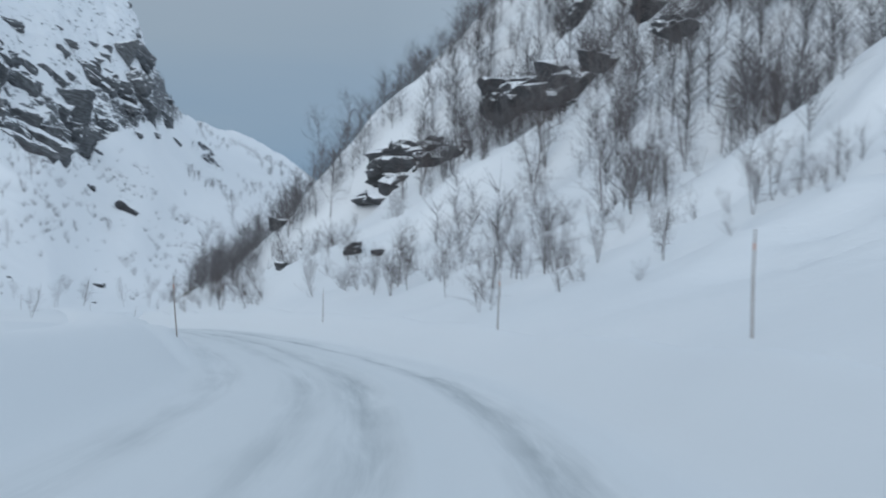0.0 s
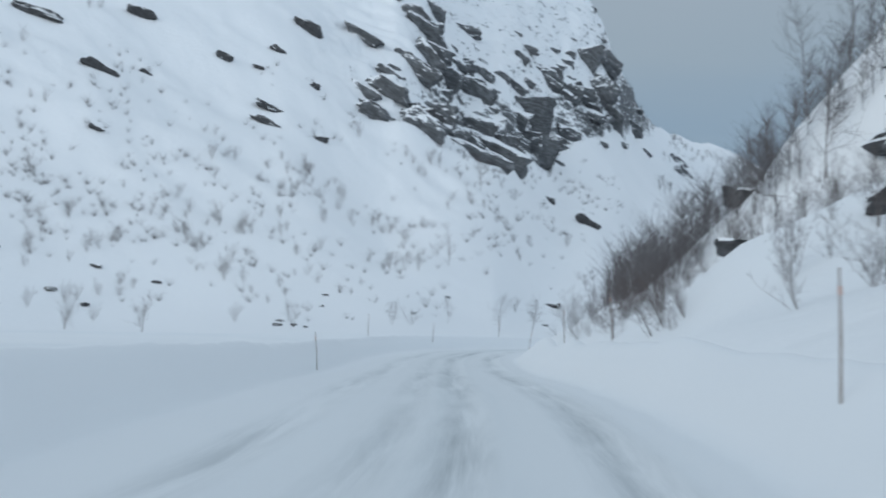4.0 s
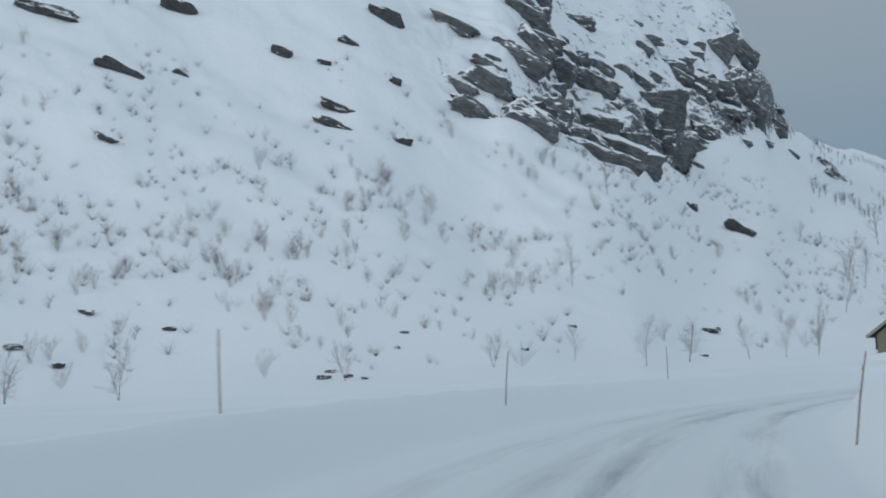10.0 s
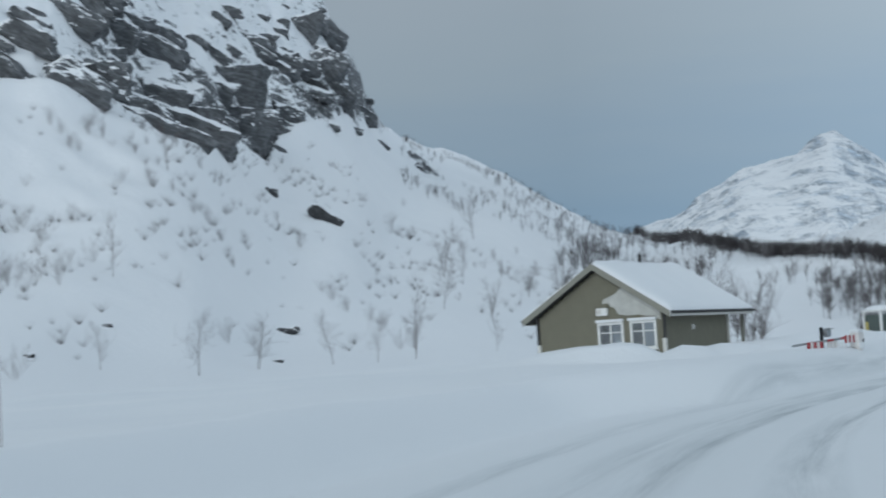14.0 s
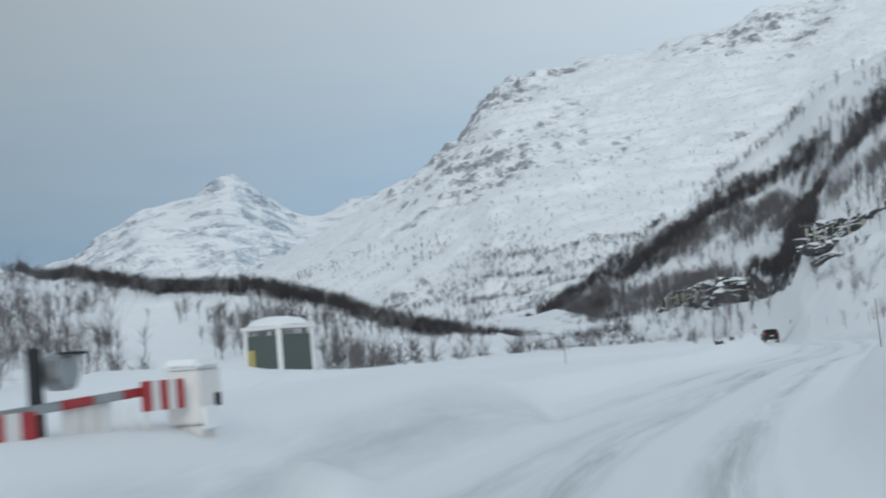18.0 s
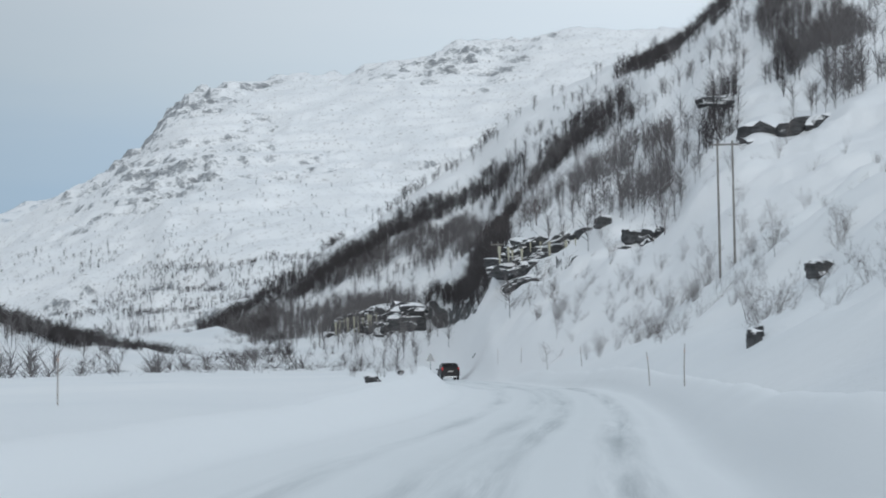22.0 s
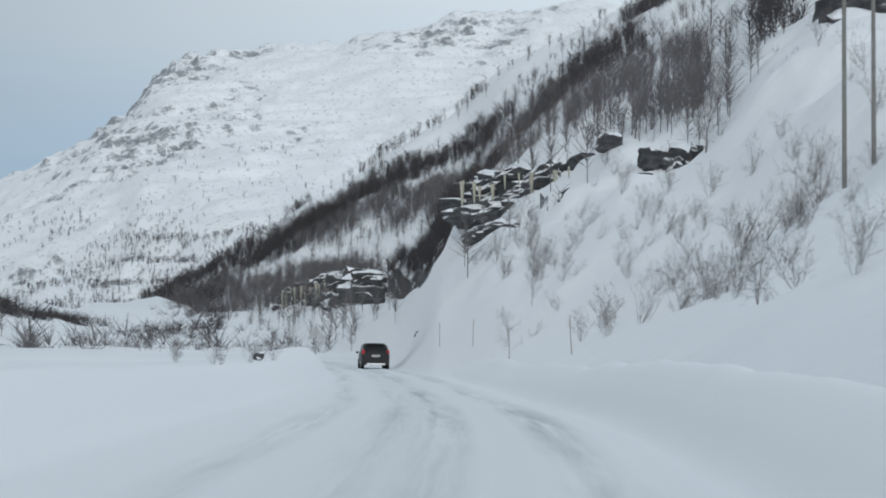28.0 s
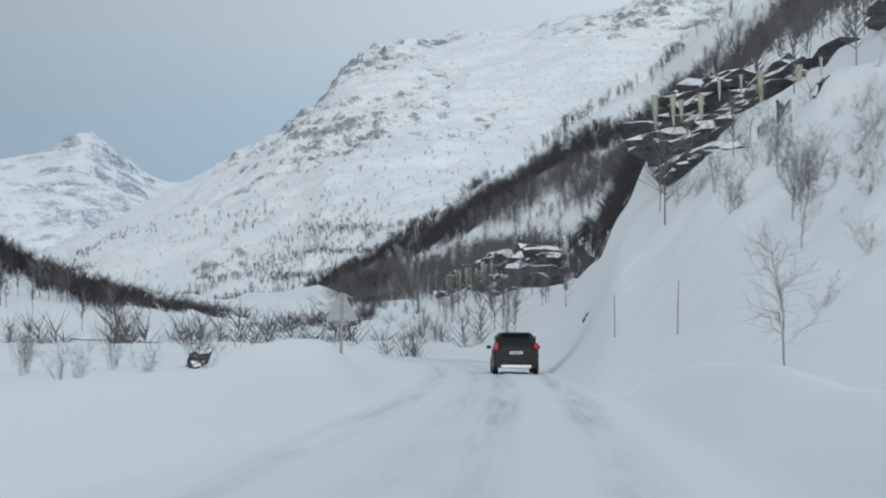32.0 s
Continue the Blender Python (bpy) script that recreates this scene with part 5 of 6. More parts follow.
rock_band(13.5, 120.0, 21.5, 9.0, 2.0, 3.0, -14, 13, "dark rock ledge high on the knoll", 2)
rock_band(8.5, 264.2, 0.5, 2.2, 1.7, 1.4, -62, 14, "dark blasted rock face beside the road", 3)

# ---------------------------------------------------------------- snow stakes along the road
M_STAKE = plain("weathered_bamboo", (0.27, 0.24, 0.22), 0.7, vary=0.25, scale=8)
M_BAND = plain("reflective_band", (0.42, 0.24, 0.18), 0.4)
M_STEEL = plain("galvanised_steel", (0.36, 0.37, 0.38), 0.45, metal=0.8)
L_ST = "thin wooden snow stake standing in the road verge"


def snow_stake():
    ob = thing("snow_stake", Matrix(), L_ST, "snow stake", "snow stakes along the road")
    bm = rod((0, 0, -0.5), (0, 0, 0.7), 0.018, 0.016, 7)
    rod((0, 0, 0.7), (0.03, 0, 1.32), 0.016, 0.011, 7, bm)
    part("stick", bm, M_STAKE, ob)
    part("band", rod((0.012, 0, 1.06), (0.016, 0, 1.14), 0.0185, 0.0185, 8), M_BAND, ob, "faded reflective band")
    return ob


stake_one = snow_stake()
STAKES = ((-5.5, 36.5, -5), (3.85, 21.5, 0), (1.3, 39.5, 2), (-4.4, 65.3, 2), (25.1, 304.2, 2), (-23.0, 102.6, 2), (-11.9, 95.1, 2),
          (-15.8, 107.6, 3), (-34.2, 142.0, 2), (-25.1, 142.7, 6), (-35.2, 158.6, 3), (-26.6, 163.6, 2), (-37.0, 184.0, 2), (-25.0, 193.5, 3), (-23.2, 204.5, 2), (-3.4, 250.0, 5), 
          (19.2, 292.0, 1), (0.0, 289.5, 0), (45.5, 348.0, -3), (54.5, 375.5, 1), (56.4, 384.0, 0))
for k, (x, y, lean) in enumerate(STAKES):
    m = pose(x, y, drop(x, y), lean * 0.4, lean * 1.3, 40 * k)
    if k:
        copy_thing(stake_one, m)
    else:
        stake_one.matrix_world = m

# ---------------------------------------------------------------- power line poles
M_POLE = plain("tarred_pole_wood", (0.20, 0.19, 0.18), 0.85, vary=0.3, scale=4)


def power_pole(x, y, top, legs, label, turn):
    z = drop(x, y)
    ob = thing("power_pole", pose(x, y, z, 0, 0, turn), label, "utility pole", "poles of the power line")
    h = top - z
    xs = (-0.5, 0.5) if legs == 2 else (0,)
    for u in xs:
        part("pole", rod((u, 0, -0.6), (u, 0, h), 0.085, 0.065, 12), M_POLE, ob)
    part("crossarm", box((1.9 if legs == 2 else 1.8, 0.10, 0.12), (0, 0, h - 0.25), 0.02), M_POLE, ob)
    for u in (-0.8, 0.0, 0.8):
        bm = rod((u, 0, h - 0.17), (u, 0, h - 0.02), 0.015, 0.015, 6)
        rod((u, 0, h - 0.02), (u, 0, h + 0.12), 0.055, 0.035, 8, bm)
        part("insulator", bm, M_STEEL, ob)
    return ob


power_pole(55.6, 346.0, 15.3, 2, "twin-legged wooden power pole on the hillside", -28)
power_pole(80.9, 435.4, 15.0, 1, "single wooden power pole with a crossarm", -20)
power_pole(102.0, 560.0, 11.5, 1, "slim wooden power pole before the rock wall", -10)

# ---------------------------------------------------------------- warning sign seen from behind
M_SIGN = plain("grey_sign_back", (0.30, 0.31, 0.32), 0.5, metal=0.4, vary=0.1)
sx, sy = 45.4, 373.1
sign = thing("road_sign", pose(sx, sy, drop(sx, sy), 0, 0, -22), "triangular road sign seen from its grey back", "road sign")
part("post", rod((0, 0, -0.4), (0, 0, 1.36), 0.032, 0.032, 10), M_STEEL, sign)
tri = prism([(-0.36, 0.80), (-0.31, 0.76), (0.31, 0.76), (0.36, 0.80), (0.045, 1.37), (-0.045, 1.37)], 0.012)
bmesh.ops.translate(tri, verts=tri.verts, vec=(0, 0.05, 0))
plate = part("plate", tri, M_SIGN, sign, "grey aluminium triangle")
for z in (0.87, 1.15):
    part("bracket", box((0.30 if z < 1 else 0.16, 0.03, 0.04), (0, 0.03, z), 0.004), M_STEEL, sign)

# ---------------------------------------------------------------- cabin at the lay-by
M_OLIVE = plain("olive_board_paint", (0.18, 0.172, 0.128), 0.75, vary=0.14, scale=3, bump=0.2)
M_TRIM = plain("grey_white_trim_paint", (0.62, 0.61, 0.57), 0.65, vary=0.08, scale=4)
M_WHITE = plain("white_window_paint", (0.78, 0.78, 0.76), 0.5, vary=0.05, scale=5)
M_FASCIA = plain("beige_barge_board", (0.24, 0.235, 0.20), 0.7, vary=0.12, scale=4)
M_ROOF = plain("dark_roof_felt", (0.05, 0.05, 0.05), 0.85)
M_DARK = plain("dark_interior", (0.03, 0.032, 0.035), 0.9)
M_CURTAIN = plain("grey_curtain", (0.30, 0.33, 0.36), 0.9, vary=0.2, scale=9)
M_SOFTSNOW = snow_material("roof_snow", 2.0)


def glass_material():
    m = Nodes("window_glass")
    m.b.inputs["Base Color"].default_value = (0.9, 0.93, 0.95, 1)
    m.b.inputs["Roughness"].default_value = 0.05
    m.b.inputs["Transmission Weight"].default_value = 0.9
    m.b.inputs["IOR"].default_value = 1.45
    return m.mat


M_GLASS = glass_material()

AX = 23.5  # bearing of the cabin's long side
HX, HY = -31.75, 224.85
HZ = -0.75
LEN, HALF, OVER = 7.8, 2.72, 0.42
EAVE, PEAK_Z = 1.74 - HZ, 3.50 - HZ
cabin = thing("cabin", pose(HX, HY, HZ, 0, 0, -AX), "olive-green timber cabin with snow on its pitched roof", "cabin")
# walls: x across the gable, y along the roof; front gable at y = OVER
WX, WY0, WY1 = HALF - 0.42, OVER, 6.2
SLOPE = (PEAK_Z - EAVE) / HALF


def roof_under(x):
    return PEAK_Z - abs(x) * SLOPE - 0.16


core = bmesh.new()
prism([(-WX + 0.03, -0.3), (WX - 0.03, -0.3), (WX - 0.03, roof_under(WX) - 0.02), (0, roof_under(0) - 0.02), (-WX + 0.03, roof_under(WX) - 0.02)], WY1 - WY0 - 0.06, core)
bmesh.ops.translate(core, verts=core.verts, vec=(0, (WY0 + WY1) / 2, 0))
part("wall_core", core, M_OLIVE, cabin)
WINDOWS = ((0.38, 0.96), (1.58, 0.96))  # centre and width on the front gable
WIN_Z0, WIN_Z1 = 1.30, 2.24
BOARD = 0.135
z = 0.0
while z < roof_under(0) - 0.05:
    # front boards, cut round the windows and by the roof
    hw = min(WX, (PEAK_Z - 0.16 - (z + BOARD)) / SLOPE)
    if hw > 0.12:
        spans = [(-hw, hw)]
        if z + BOARD > WIN_Z0 and z < WIN_Z1:
            spans = []
            a = -hw
            for c, w in WINDOWS:
                spans.append((a, c - w / 2))
                a = c + w / 2
            spans.append((a, hw))
        for a, b in spans:
            if b - a > 0.05:
                bm = box((b - a, 0.024, BOARD * 1.12), ((a + b) / 2, WY0 - 0.012, z + BOARD / 2), 0.003, Matrix.Rotation(radians(-5), 4, "X"))
                part("plank", bm, M_OLIVE, cabin)
    if z + BOARD < roof_under(WX):
        for sgn in (1, -1):
            bm = box((0.024, WY1 - WY0, BOARD * 1.12), (sgn * (WX + 0.012), (WY0 + WY1) / 2, z + BOARD / 2), 0.003, Matrix.Rotation(radians(-5 * sgn), 4, "Y"))
            part("plank", bm, M_OLIVE, cabin)
    z += BOARD
for sx_, y_ in ((WX + 0.03, WY0 - 0.03), (-WX - 0.03, WY0 - 0.03), (WX + 0.03, WY1), (-WX - 0.03, WY1)):
    part("corner_board", box((0.13, 0.13, 1.62 if y_ < 1 else roof_under(WX)), (sx_, y_, 0.81 if y_ < 1 else roof_under(WX) / 2), 0.006), M_TRIM, cabin, "pale corner board")
for sx_ in (WX + 0.05, -WX - 0.05):
    part("downpipe", rod((sx_, WY0 - 0.05, 1.62), (sx_, WY0 - 0.05, roof_under(WX) - 0.02), 0.055, 0.055, 10), M_ROOF, cabin, "black downpipe")
# roof: two decks, barge boards, eaves boards and the snow on top
for sgn in (1, -1):
    deck = prism([(0, PEAK_Z - 0.02), (sgn * HALF, EAVE - 0.02), (sgn * HALF, EAVE - 0.13), (0, PEAK_Z - 0.13)], LEN)
    bmesh.ops.translate(deck, verts=deck.verts, vec=(0, LEN / 2, 0))
    part("roof_deck", deck, M_ROOF, cabin)
    barge = prism([(0, PEAK_Z + 0.02), (sgn * (HALF + 0.02), EAVE + 0.02), (sgn * (HALF + 0.02), EAVE - 0.20), (0, PEAK_Z - 0.20)], 0.03)
    bmesh.ops.translate(barge, verts=barge.verts, vec=(0, -0.02, 0))
    part("barge_board", barge, M_FASCIA, cabin, "beige barge board")
    part("eaves_board", box((0.03, LEN, 0.15), (sgn * (HALF + 0.017), LEN / 2, EAVE - 0.09), 0.004), M_TRIM, cabin, "white eaves board")
    gut = rod((sgn * (HALF + 0.07), 0.02, EAVE - 0.03), (sgn * (HALF + 0.07), LEN, EAVE - 0.03), 0.05, 0.05, 8)
    part("gutter", gut, M_ROOF, cabin, "dark gutter")
snow = bmesh.new()
nu, nv = 26, 30
rows_ = []
for i in range(nu + 1):
    x = -HALF - 0.05 + (2 * HALF + 0.10) * i / nu
    row = []
    for j in range(nv + 1):
        y = 0.0 + (LEN + 0.03) * j / nv
        edge = min(1.0, min(i, nu - i) / 1.5, min(j, nv - j) / 1.5)
        t = (0.20 + 0.05 * noise.noise(Vector((x, y, 0)) * 0.8)) * (0.35 + 0.65 * edge)
        round_top = 0.06 * math.exp(-(x / 0.35) ** 2)
        row.append(snow.verts.new((x, y, PEAK_Z - abs(x) * SLOPE + t - round_top)))
    rows_.append(row)
under = [[snow.verts.new((v.co.x, v.co.y, PEAK_Z - abs(v.co.x) * SLOPE - 0.012)) for v in row] for row in rows_]
for i in range(nu):
    for j in range(nv):
        snow.faces.new((rows_[i][j], rows_[i + 1][j], rows_[i + 1][j + 1], rows_[i][j + 1])).smooth = True
        snow.faces.new((under[i][j], under[i][j + 1], under[i + 1][j + 1], under[i + 1][j]))
for i in range(nu):
    for j in (0, nv):
        snow.faces.new((rows_[i][j], under[i][j], under[i + 1][j], rows_[i + 1][j]))
for j in range(nv):
    for i in (0, nu):
        snow.faces.new((rows_[i][j], rows_[i][j + 1], under[i][j + 1], under[i][j]))
bmesh.ops.recalc_face_normals(snow, faces=snow.faces)
part("roof_snow", snow, M_SOFTSNOW, cabin, "thick smooth layer of roof snow")
part("chimney", rod((0, 4.1, PEAK_Z - 0.2), (0, 4.1, PEAK_Z + 0.36), 0.07, 0.07, 12), M_ROOF, cabin, "thin black flue pipe")
part("chimney_cap", rod((0, 4.1, PEAK_Z + 0.36), (0, 4.1, PEAK_Z + 0.40), 0.10, 0.07, 12), M_ROOF, cabin)
# porch at the far end
for u in (WX + 0.1, -WX - 0.1):
    part("porch_post", box((0.11, 0.11, EAVE - 0.12), (u, LEN - 0.25, (EAVE - 0.12) / 2), 0.008), M_FASCIA, cabin)
part("porch_rail", box((0.06, LEN - 0.3 - WY1, 0.08), (WX + 0.1, (LEN - 0.25 + WY1) / 2, 0.95), 0.006), M_TRIM, cabin)
light = new("wall_lamp")
light.parent = cabin
light.location = (WX + 0.06, 2.9, 1.95)
part("case", box((0.07, 0.11, 0.16), (0, 0, 0), 0.015), M_WHITE, light, "small white wall lamp")
part("plate", box((0.02, 0.15, 0.20), (-0.035, 0, 0), 0.004), M_TRIM, light)
# windows
for c, w in WINDOWS:
    h = WIN_Z1 - WIN_Z0
    zc = (WIN_Z0 + WIN_Z1) / 2
    win = new("window")
    win.parent = cabin
    win.location = (c, WY0 - 0.03, zc)
    for u in (-1, 1):
        part("frame", box((0.085, 0.07, h), (u * (w / 2 - 0.0425), 0, 0), 0.006), M_WHITE, win)
        part("frame", box((w - 0.17, 0.07, 0.075), (0, 0, u * (h / 2 - 0.0375)), 0.006), M_WHITE, win)
    part("mullion", box((0.05, 0.05, h - 0.15), (0, -0.004, 0), 0.005), M_WHITE, win)
    part("crossbar", box((w - 0.17, 0.04, 0.035), (0, -0.006, 0.13), 0.004), M_WHITE, win)
    for u in (-1, 1):
        part("pane", box((w / 2 - 0.11, 0.008, h - 0.15), (u * (w / 4 - 0.03), 0.012, 0)), M_GLASS, win)
        part("curtain", box((w / 2 - 0.12, 0.012, h - 0.16), (u * (w / 4 - 0.03), 0.035, 0)), M_CURTAIN if u > 0 else M_DARK, win)
    part("sill", box((w + 0.08, 0.12, 0.05), (0, -0.05, -h / 2 - 0.025), 0.006), M_WHITE, win)
    cap = box((w + 0.10, 0.17, 0.10), (0, -0.07, h / 2 + 0.06), 0.035)
    part("snow_cap", cap, M_SOFTSNOW, win, "snow lying on the window head")
for u, v in ((-0.25, 2.70),):
    lamp = new("wall_box")
    lamp.parent = cabin
    lamp.location = (0.12, WY0 - 0.07, 2.62)
    part("case", box((0.42, 0.12, 0.26), (0, 0, 0), 0.02), M_WHITE, lamp, "white vent box")
    part("grille", rod((-0.09, -0.064, 0), (-0.09, -0.07, 0), 0.09, 0.09, 14), M_TRIM, lamp)
    part("hood", box((0.52, 0.16, 0.14), (0.02, -0.01, 0.2), 0.03), M_OLIVE, lamp)
# wind-driven snow stuck to the gable boards
_edge = [(0.12, 2.90), (0.20, 3.05), (0.42, 3.12), (0.62, 3.20), (0.9, roof_under(0.9) - 0.09), (1.5, roof_under(1.5) - 0.08), (2.2, roof_under(2.2) - 0.05),
         (2.24, 2.22), (2.0, 2.38), (1.7, 2.40), (1.45, 2.46), (1.05, 2.44), (0.72, 2.50), (0.56, 2.74), (0.34, 2.80)]
stuck = prism(_edge, 0.03)
bmesh.ops.translate(stuck, verts=stuck.verts, vec=(0, WY0 - 0.036, 0))
part("stuck_snow", stuck, plain("thin_snow_on_boards", (0.50, 0.50, 0.47), 0.85, vary=0.3, scale=3.5), cabin, "wind-driven snow stuck to the boards")

# ---------------------------------------------------------------- kiosk behind the drift
M_KGLASS = plain("dull_green_panel", (0.075, 0.095, 0.085), 0.25, vary=0.12, scale=2, spec=0.5)
M_YELLOW = plain("yellow_notice", (0.42, 0.36, 0.12), 0.6)
kx, ky = -19.3, 248.2
kz = -0.62
kiosk = thing("kiosk", pose(kx, ky, kz, 0, 0, 38), "small glazed kiosk with a snow-covered roof", "kiosk")
KW, KH = 1.05, 2.12
for u in (-1, 1):
    for v in (-1, 1):
        part("post", box((0.10, 0.10, KH), (u * KW / 2, v * KW / 2, KH / 2), 0.01), M_WHITE, kiosk)
for u, v, sxx, syy in ((0, -1, KW - 0.1, 0.03), (0, 1, KW - 0.1, 0.03), (-1, 0, 0.03, KW - 0.1), (1, 0, 0.03, KW - 0.1)):
    part("panel", box((sxx, syy, KH - 0.25), (u * KW / 2, v * KW / 2, KH / 2 - 0.02), 0.004), M_KGLASS, kiosk, "dull green glazed panel")
part("roof", box((KW + 0.20, KW + 0.20, 0.09), (0, 0, KH + 0.03), 0.02), M_WHITE, kiosk, "white roof slab")
cap = bmesh.new()
bmesh.ops.create_icosphere(cap, subdivisions=4, radius=1.0)
for v in cap.verts:
    d = v.co.normalized()
    sq = (abs(d.x) ** 4 + abs(d.y) ** 4 + 1e-9) ** 0.25 + 0.35 * abs(d.z)
    v.co = Vector((d.x / sq * 0.64, d.y / sq * 0.64, KH + 0.075 + max(0.0, d.z) * 0.20 + 0.03 * noise.noise(d * 2.5)))
for f in cap.faces:
    f.smooth = True
part("snow_cap", cap, M_SOFTSNOW, kiosk, "rounded snow cap")
part("notice", box((0.012, 0.20, 0.62), (-KW / 2 - 0.022, 0.36, 1.35), 0.003), M_YELLOW, kiosk, "yellow notice")

# ---------------------------------------------------------------- road barrier and its board
M_RED = plain("red_barrier_paint", (0.36, 0.03, 0.035), 0.5, vary=0.15)
M_BWHITE = plain("white_barrier_paint", (0.72, 0.70, 0.68), 0.5, vary=0.08)
M_LAMP = plain("lamp_lens", (0.25, 0.28, 0.30), 0.2, spec=0.5)
b0 = Vector((-25.67, 219.7, 0.40))
b1 = Vector((-23.1, 223.5, 0.45))
bd = (b1 - b0)
blen = bd.length
bturn = math.degrees(math.atan2(bd.y, bd.x))
barrier = thing("road_barrier", pose(b0.x, b0.y, -0.72, 0, 0, bturn), "red and white road barrier half buried in snow", "barrier")
boom = new("boom")
boom.parent = barrier
BOOM_TILT = Matrix.Rotation(radians(-2.5), 4, "Y")
for k in range(9):
    a = blen * 0.84 * k / 9
    b = blen * 0.84 * (k + 1) / 9
    part("section", box((b - a, 0.06, 0.07), ((a + b) / 2, 0, 1.10 + 0.042 * (a + b) / 2), 0.012, BOOM_TILT), (M_RED, M_BWHITE, M_STEEL)[(2, 2, 0, 2, 2, 0, 2, 0, 1)[k]], boom)


def striped(x0, x1, z0, h, name, n):
    board = new(name)
    board.parent = barrier
    for k in range(n):
        a, b = x0 + (x1 - x0) * k / n, x0 + (x1 - x0) * (k + 1) / n
        part("stripe", box((b - a, 0.025, h), ((a + b) / 2, -0.06, z0), 0.002), M_RED if k % 2 == 0 else M_BWHITE, board)
    return board


striped(blen * 0.17, blen * 0.38, 1.04, 0.26, "hanging_board", 5)
striped(blen * 0.70, blen * 0.84, 1.20, 0.24, "stop_board", 5)
part("post", box((0.09, 0.09, 1.62), (blen * 0.43, 0.08, 0.81), 0.012), M_DARK, barrier, "dark barrier post")
lampo = new("signal_lamp")
lampo.parent = barrier
lampo.location = (blen * 0.475, 0.02, 1.44)
part("housing", rod((0, 0.06, 0), (0, -0.10, 0), 0.14, 0.14, 20), M_STEEL, lampo, "round lamp housing")
part("lens", rod((0, -0.10, 0), (0, -0.115, 0), 0.115, 0.10, 20), M_LAMP, lampo, "grey lens")
part("visor", box((0.24, 0.12, 0.02), (0, -0.14, 0.13), 0.006), M_DARK, lampo)
part("bracket", box((0.22, 0.04, 0.05), (-0.13, 0.06, 0), 0.006), M_DARK, lampo)
for u in (0.50, 0.55, 0.60):
    part("skirt_panel", box((0.20, 0.03, 0.52), (blen * u + 0.03, 0.03, 0.92), 0.01), M_BWHITE, barrier, "white panel crusted with snow")
for u in (0.64, 0.68, 0.73):
    part("skirt_rod", rod((blen * u, 0.0, 0.55), (blen * u, 0.0, 1.12), 0.012, 0.012, 6), M_BWHITE, barrier)
part("lower_rail", rod((blen * 0.44, 0.0, 0.74), (blen * 0.74, 0.0, 0.84), 0.016, 0.016, 6), M_STEEL, barrier)
cabinet = new("drive_cabinet")
cabinet.parent = barrier
cabinet.location = (blen * 0.91, 0.02, 0.0)
part("case", box((0.40, 0.32, 0.46), (0, 0, 1.16), 0.02), M_BWHITE, cabinet, "pale metal drive cabinet")
part("pedestal", box((0.26, 0.24, 0.94), (0, 0, 0.47), 0.02), M_BWHITE, cabinet)
part("hatch", box((0.09, 0.02, 0.12), (0.10, -0.168, 1.12), 0.004), M_DARK, cabinet, "small dark hatch")
part("snow_face", box((0.34, 0.03, 0.2), (-0.01, -0.174, 0.98), 0.012), M_SOFTSNOW, cabinet, "snow stuck to the cabinet")
cap = box((0.44, 0.36, 0.10), (0, 0, 1.43), 0.04)
for v in cap.verts:
    v.co.z += 0.03 * noise.noise(v.co * 2.3)
part("snow_cap", cap, M_SOFTSNOW, cabinet, "rounded snow cap")

# ---------------------------------------------------------------- the car ahead
M_CAR = plain("black_car_paint", (0.016, 0.016, 0.018), 0.42, vary=0.25, scale=2, spec=0.22)
M_TYRE = plain("tyre_rubber", (0.02, 0.02, 0.02), 0.85)
M_RIM = plain("alloy_rim", (0.42, 0.43, 0.44), 0.35, metal=0.9)
M_TAIL = plain("red_tail_lamp", (0.42, 0.015, 0.02), 0.2, spec=0.5)
M_CGLASS = plain("dark_car_glass", (0.02, 0.024, 0.027), 0.08, vary=0.05, spec=0.35)
M_BUMP = plain("silver_bumper_strip", (0.62, 0.64, 0.66), 0.35, metal=0.5)
cx, cy = 60.1, 403.3
ci = int(np.argmin((ROAD[:, 0] - cx) ** 2 + (ROAD[:, 1] - cy) ** 2))
heading = math.degrees(math.atan2(TAN[ci, 1], TAN[ci, 0])) - 90
car = thing("car", pose(ROAD[ci, 0], ROAD[ci, 1], ROAD[ci, 2] - 0.02, 0, 0, heading), "black estate car driving on the snowy road, seen from behind", "car")
# body lofted from sections along its length: y, half width low, half width at the belt, half width of the roof, belt and roof height
SECTIONS = [(-2.22, 0.80, 0.84, 0.58, 0.96, 1.02), (-2.12, 0.87, 0.89, 0.62, 0.99, 1.24), (-1.88, 0.89, 0.90, 0.64, 1.00, 1.60), (-1.2, 0.89, 0.90, 0.66, 0.99, 1.66),
            (0.0, 0.89, 0.90, 0.66, 0.97, 1.67), (0.55, 0.89, 0.89, 0.62, 0.96, 1.58), (1.15, 0.89, 0.88, 0.60, 0.95, 1.02), (1.75, 0.87, 0.84, 0.55, 0.86, 0.92), (2.12, 0.82, 0.76, 0.45, 0.70, 0.76), (2.25, 0.72, 0.66, 0.40, 0.55, 0.60)]
bm = bmesh.new()
rings = []
for y, lo, belt, roofw, bh, rh in SECTIONS:
    half = [(lo * 0.92, 0.26), (lo, 0.36), (belt, bh - 0.25), (belt - 0.01, bh), (roofw + (belt - roofw) * 0.12, rh - 0.07), (roofw * 0.85, rh - 0.01), (0, rh)]
    ring = [bm.verts.new((x, y, zz)) for x, zz in half] + [bm.verts.new((-x, y, zz)) for x, zz in half[-2::-1]]
    rings.append(ring)
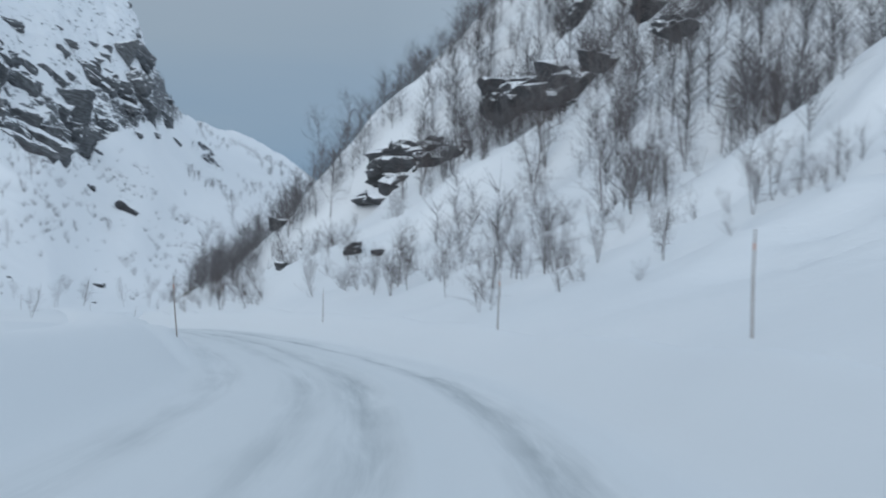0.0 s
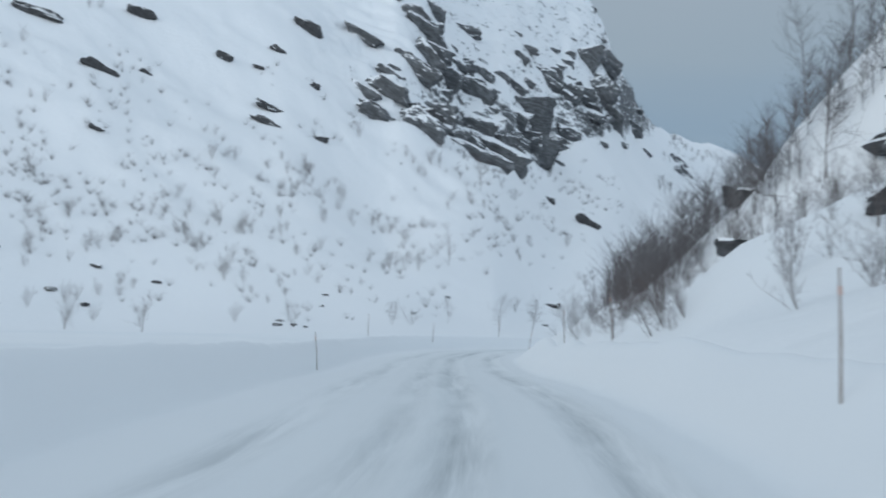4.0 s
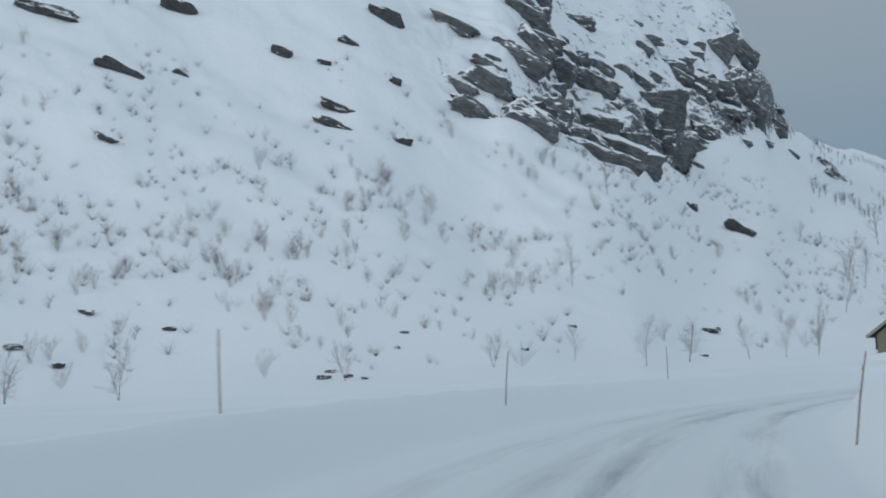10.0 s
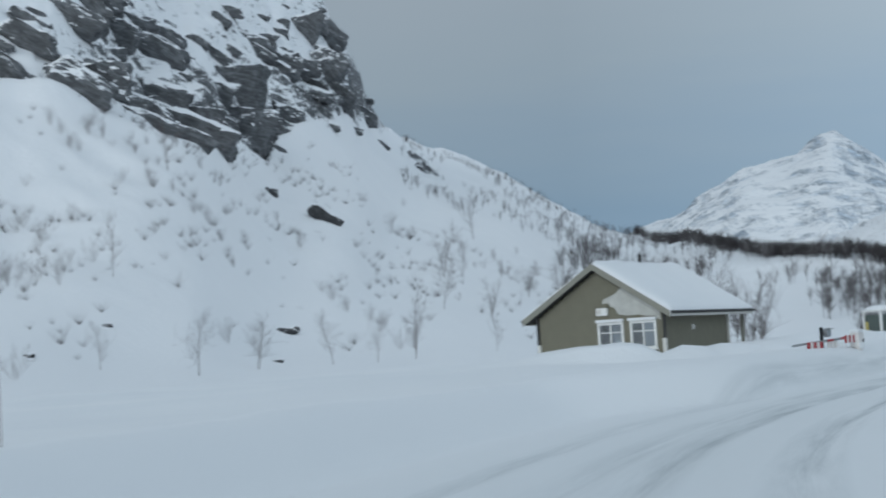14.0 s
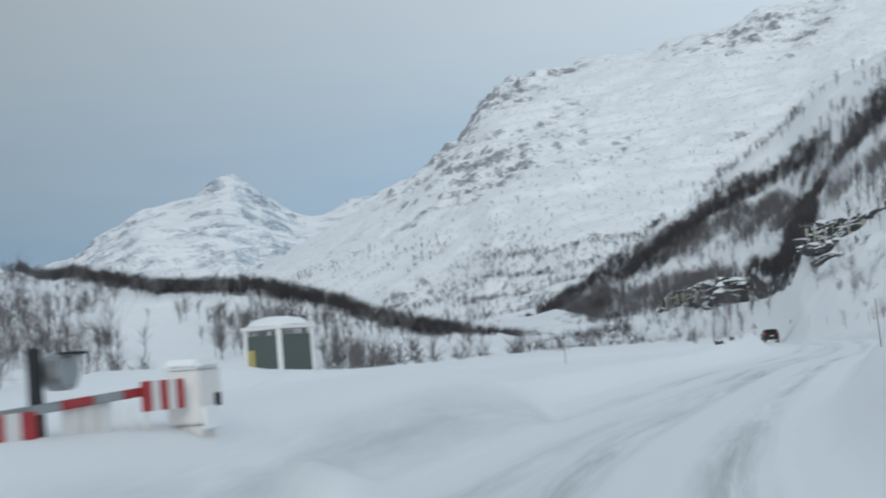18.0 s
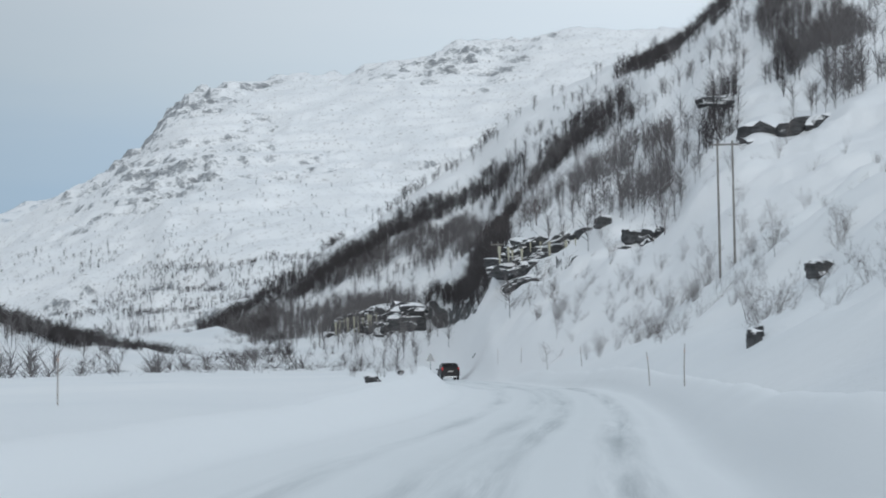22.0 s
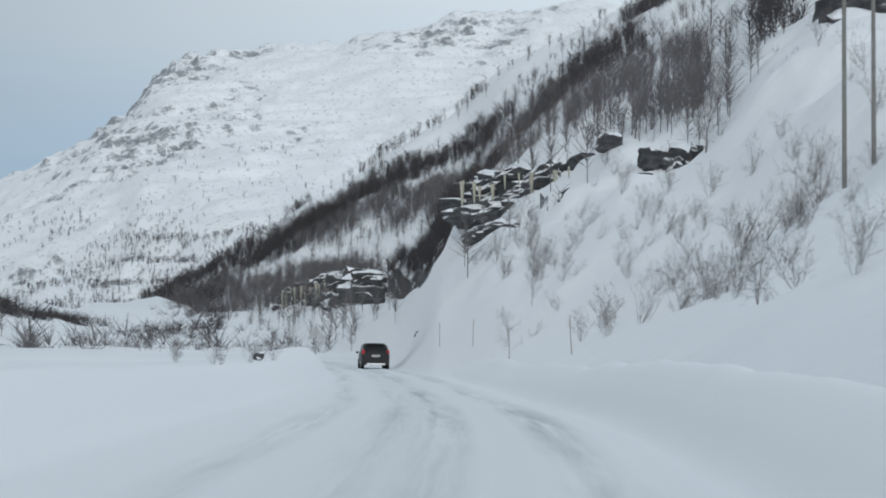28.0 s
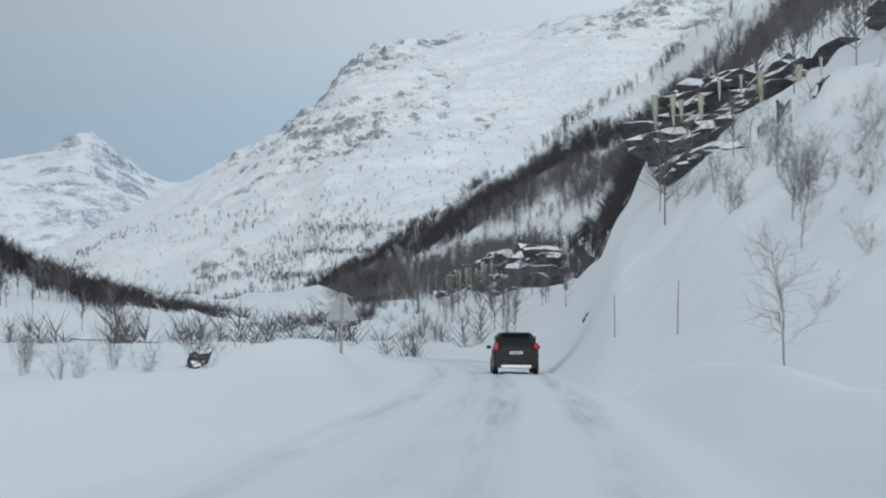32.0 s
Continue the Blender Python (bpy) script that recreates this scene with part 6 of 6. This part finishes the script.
for a, b in zip(rings, rings[1:]):
    for k in range(len(a) - 1):
        bm.faces.new((a[k], a[k + 1], b[k + 1], b[k])).smooth = True
    bm.faces.new((a[-1], a[0], b[0], b[-1]))
bm.faces.new(rings[0])
bm.faces.new(rings[-1][::-1])
bmesh.ops.recalc_face_normals(bm, faces=bm.faces)
part("body", bm, M_CAR, car)
part("rear_window", prism([(-0.66, 0.0), (0.66, 0.0), (0.56, 0.40), (-0.56, 0.40)], 0.02), M_CGLASS, car, "dark rear window").matrix_local = pose(0, -2.135, 1.10, -27, 0, 0)
part("wiper", box((0.42, 0.02, 0.015), (0.12, -2.19, 1.13), 0.003, Matrix.Rotation(radians(8), 4, "Y")), M_TYRE, car)
for sgn in (1, -1):
    part("side_window", prism([(-1.75, 1.03), (0.95, 1.01), (0.35, 1.50), (-1.55, 1.52)], 0.02), M_CGLASS, car).matrix_local = Matrix.Translation((sgn * 0.79, 0, 0)) @ Matrix.Rotation(radians(90), 4, "Z") @ pose(0, 0, 0, sgn * 0, 0, 0)
    bm = box((0.17, 0.10, 0.46), (sgn * 0.79, -2.13, 1.02), 0.03)
    part("tail_lamp", bm, M_TAIL, car, "red tail lamp")
    bm = box((0.20, 0.10, 0.14), (sgn * 1.01, 0.62, 1.06), 0.035)
    part("wing_mirror", bm, M_CAR, car)
    part("roof_rail", rod((sgn * 0.60, -1.75, 1.70), (sgn * 0.60, 0.25, 1.71), 0.022, 0.022, 8), M_BUMP, car, "silver roof rail")
    for y in (-1.33, 1.35):
        wheel = new("wheel")
        wheel.parent = car
        wheel.location = (sgn * 0.80, y, 0.33)
        bm = bmesh.new()
        bmesh.ops.create_cone(bm, cap_ends=True, segments=28, radius1=0.33, radius2=0.33, depth=0.22, matrix=Matrix.Rotation(radians(90), 4, "Y"))
        bmesh.ops.bevel(bm, geom=[e for e in bm.edges if abs(e.verts[0].co.x - e.verts[1].co.x) < 1e-5 and len(e.link_faces) == 2], offset=0.03, segments=2, affect="EDGES")
        part("tyre", bm, M_TYRE, wheel)
        part("rim", rod((sgn * 0.09, 0, 0), (sgn * 0.125, 0, 0), 0.21, 0.20, 20), M_RIM, wheel)
part("rear_bumper", box((1.72, 0.14, 0.24), (0, -2.24, 0.50), 0.05), M_CAR, car)
part("bumper_strip", box((1.20, 0.06, 0.10), (0, -2.30, 0.33), 0.025), M_BUMP, car, "silver lower bumper strip")
plate = part("number_plate", box((0.52, 0.015, 0.11), (0, -2.245, 0.86), 0.004), M_BWHITE, car, "white plate")
for k in range(6):
    part("plate_bar", box((0.045, 0.006, 0.06), (-0.18 + 0.07 * k, -2.256, 0.86)), M_TYRE, plate)
part("spoiler", box((1.12, 0.20, 0.05), (0, -1.90, 1.62), 0.02), M_CAR, car)
part("exhaust", rod((0.55, -2.20, 0.27), (0.55, -2.34, 0.27), 0.035, 0.035, 10), M_STEEL, car)
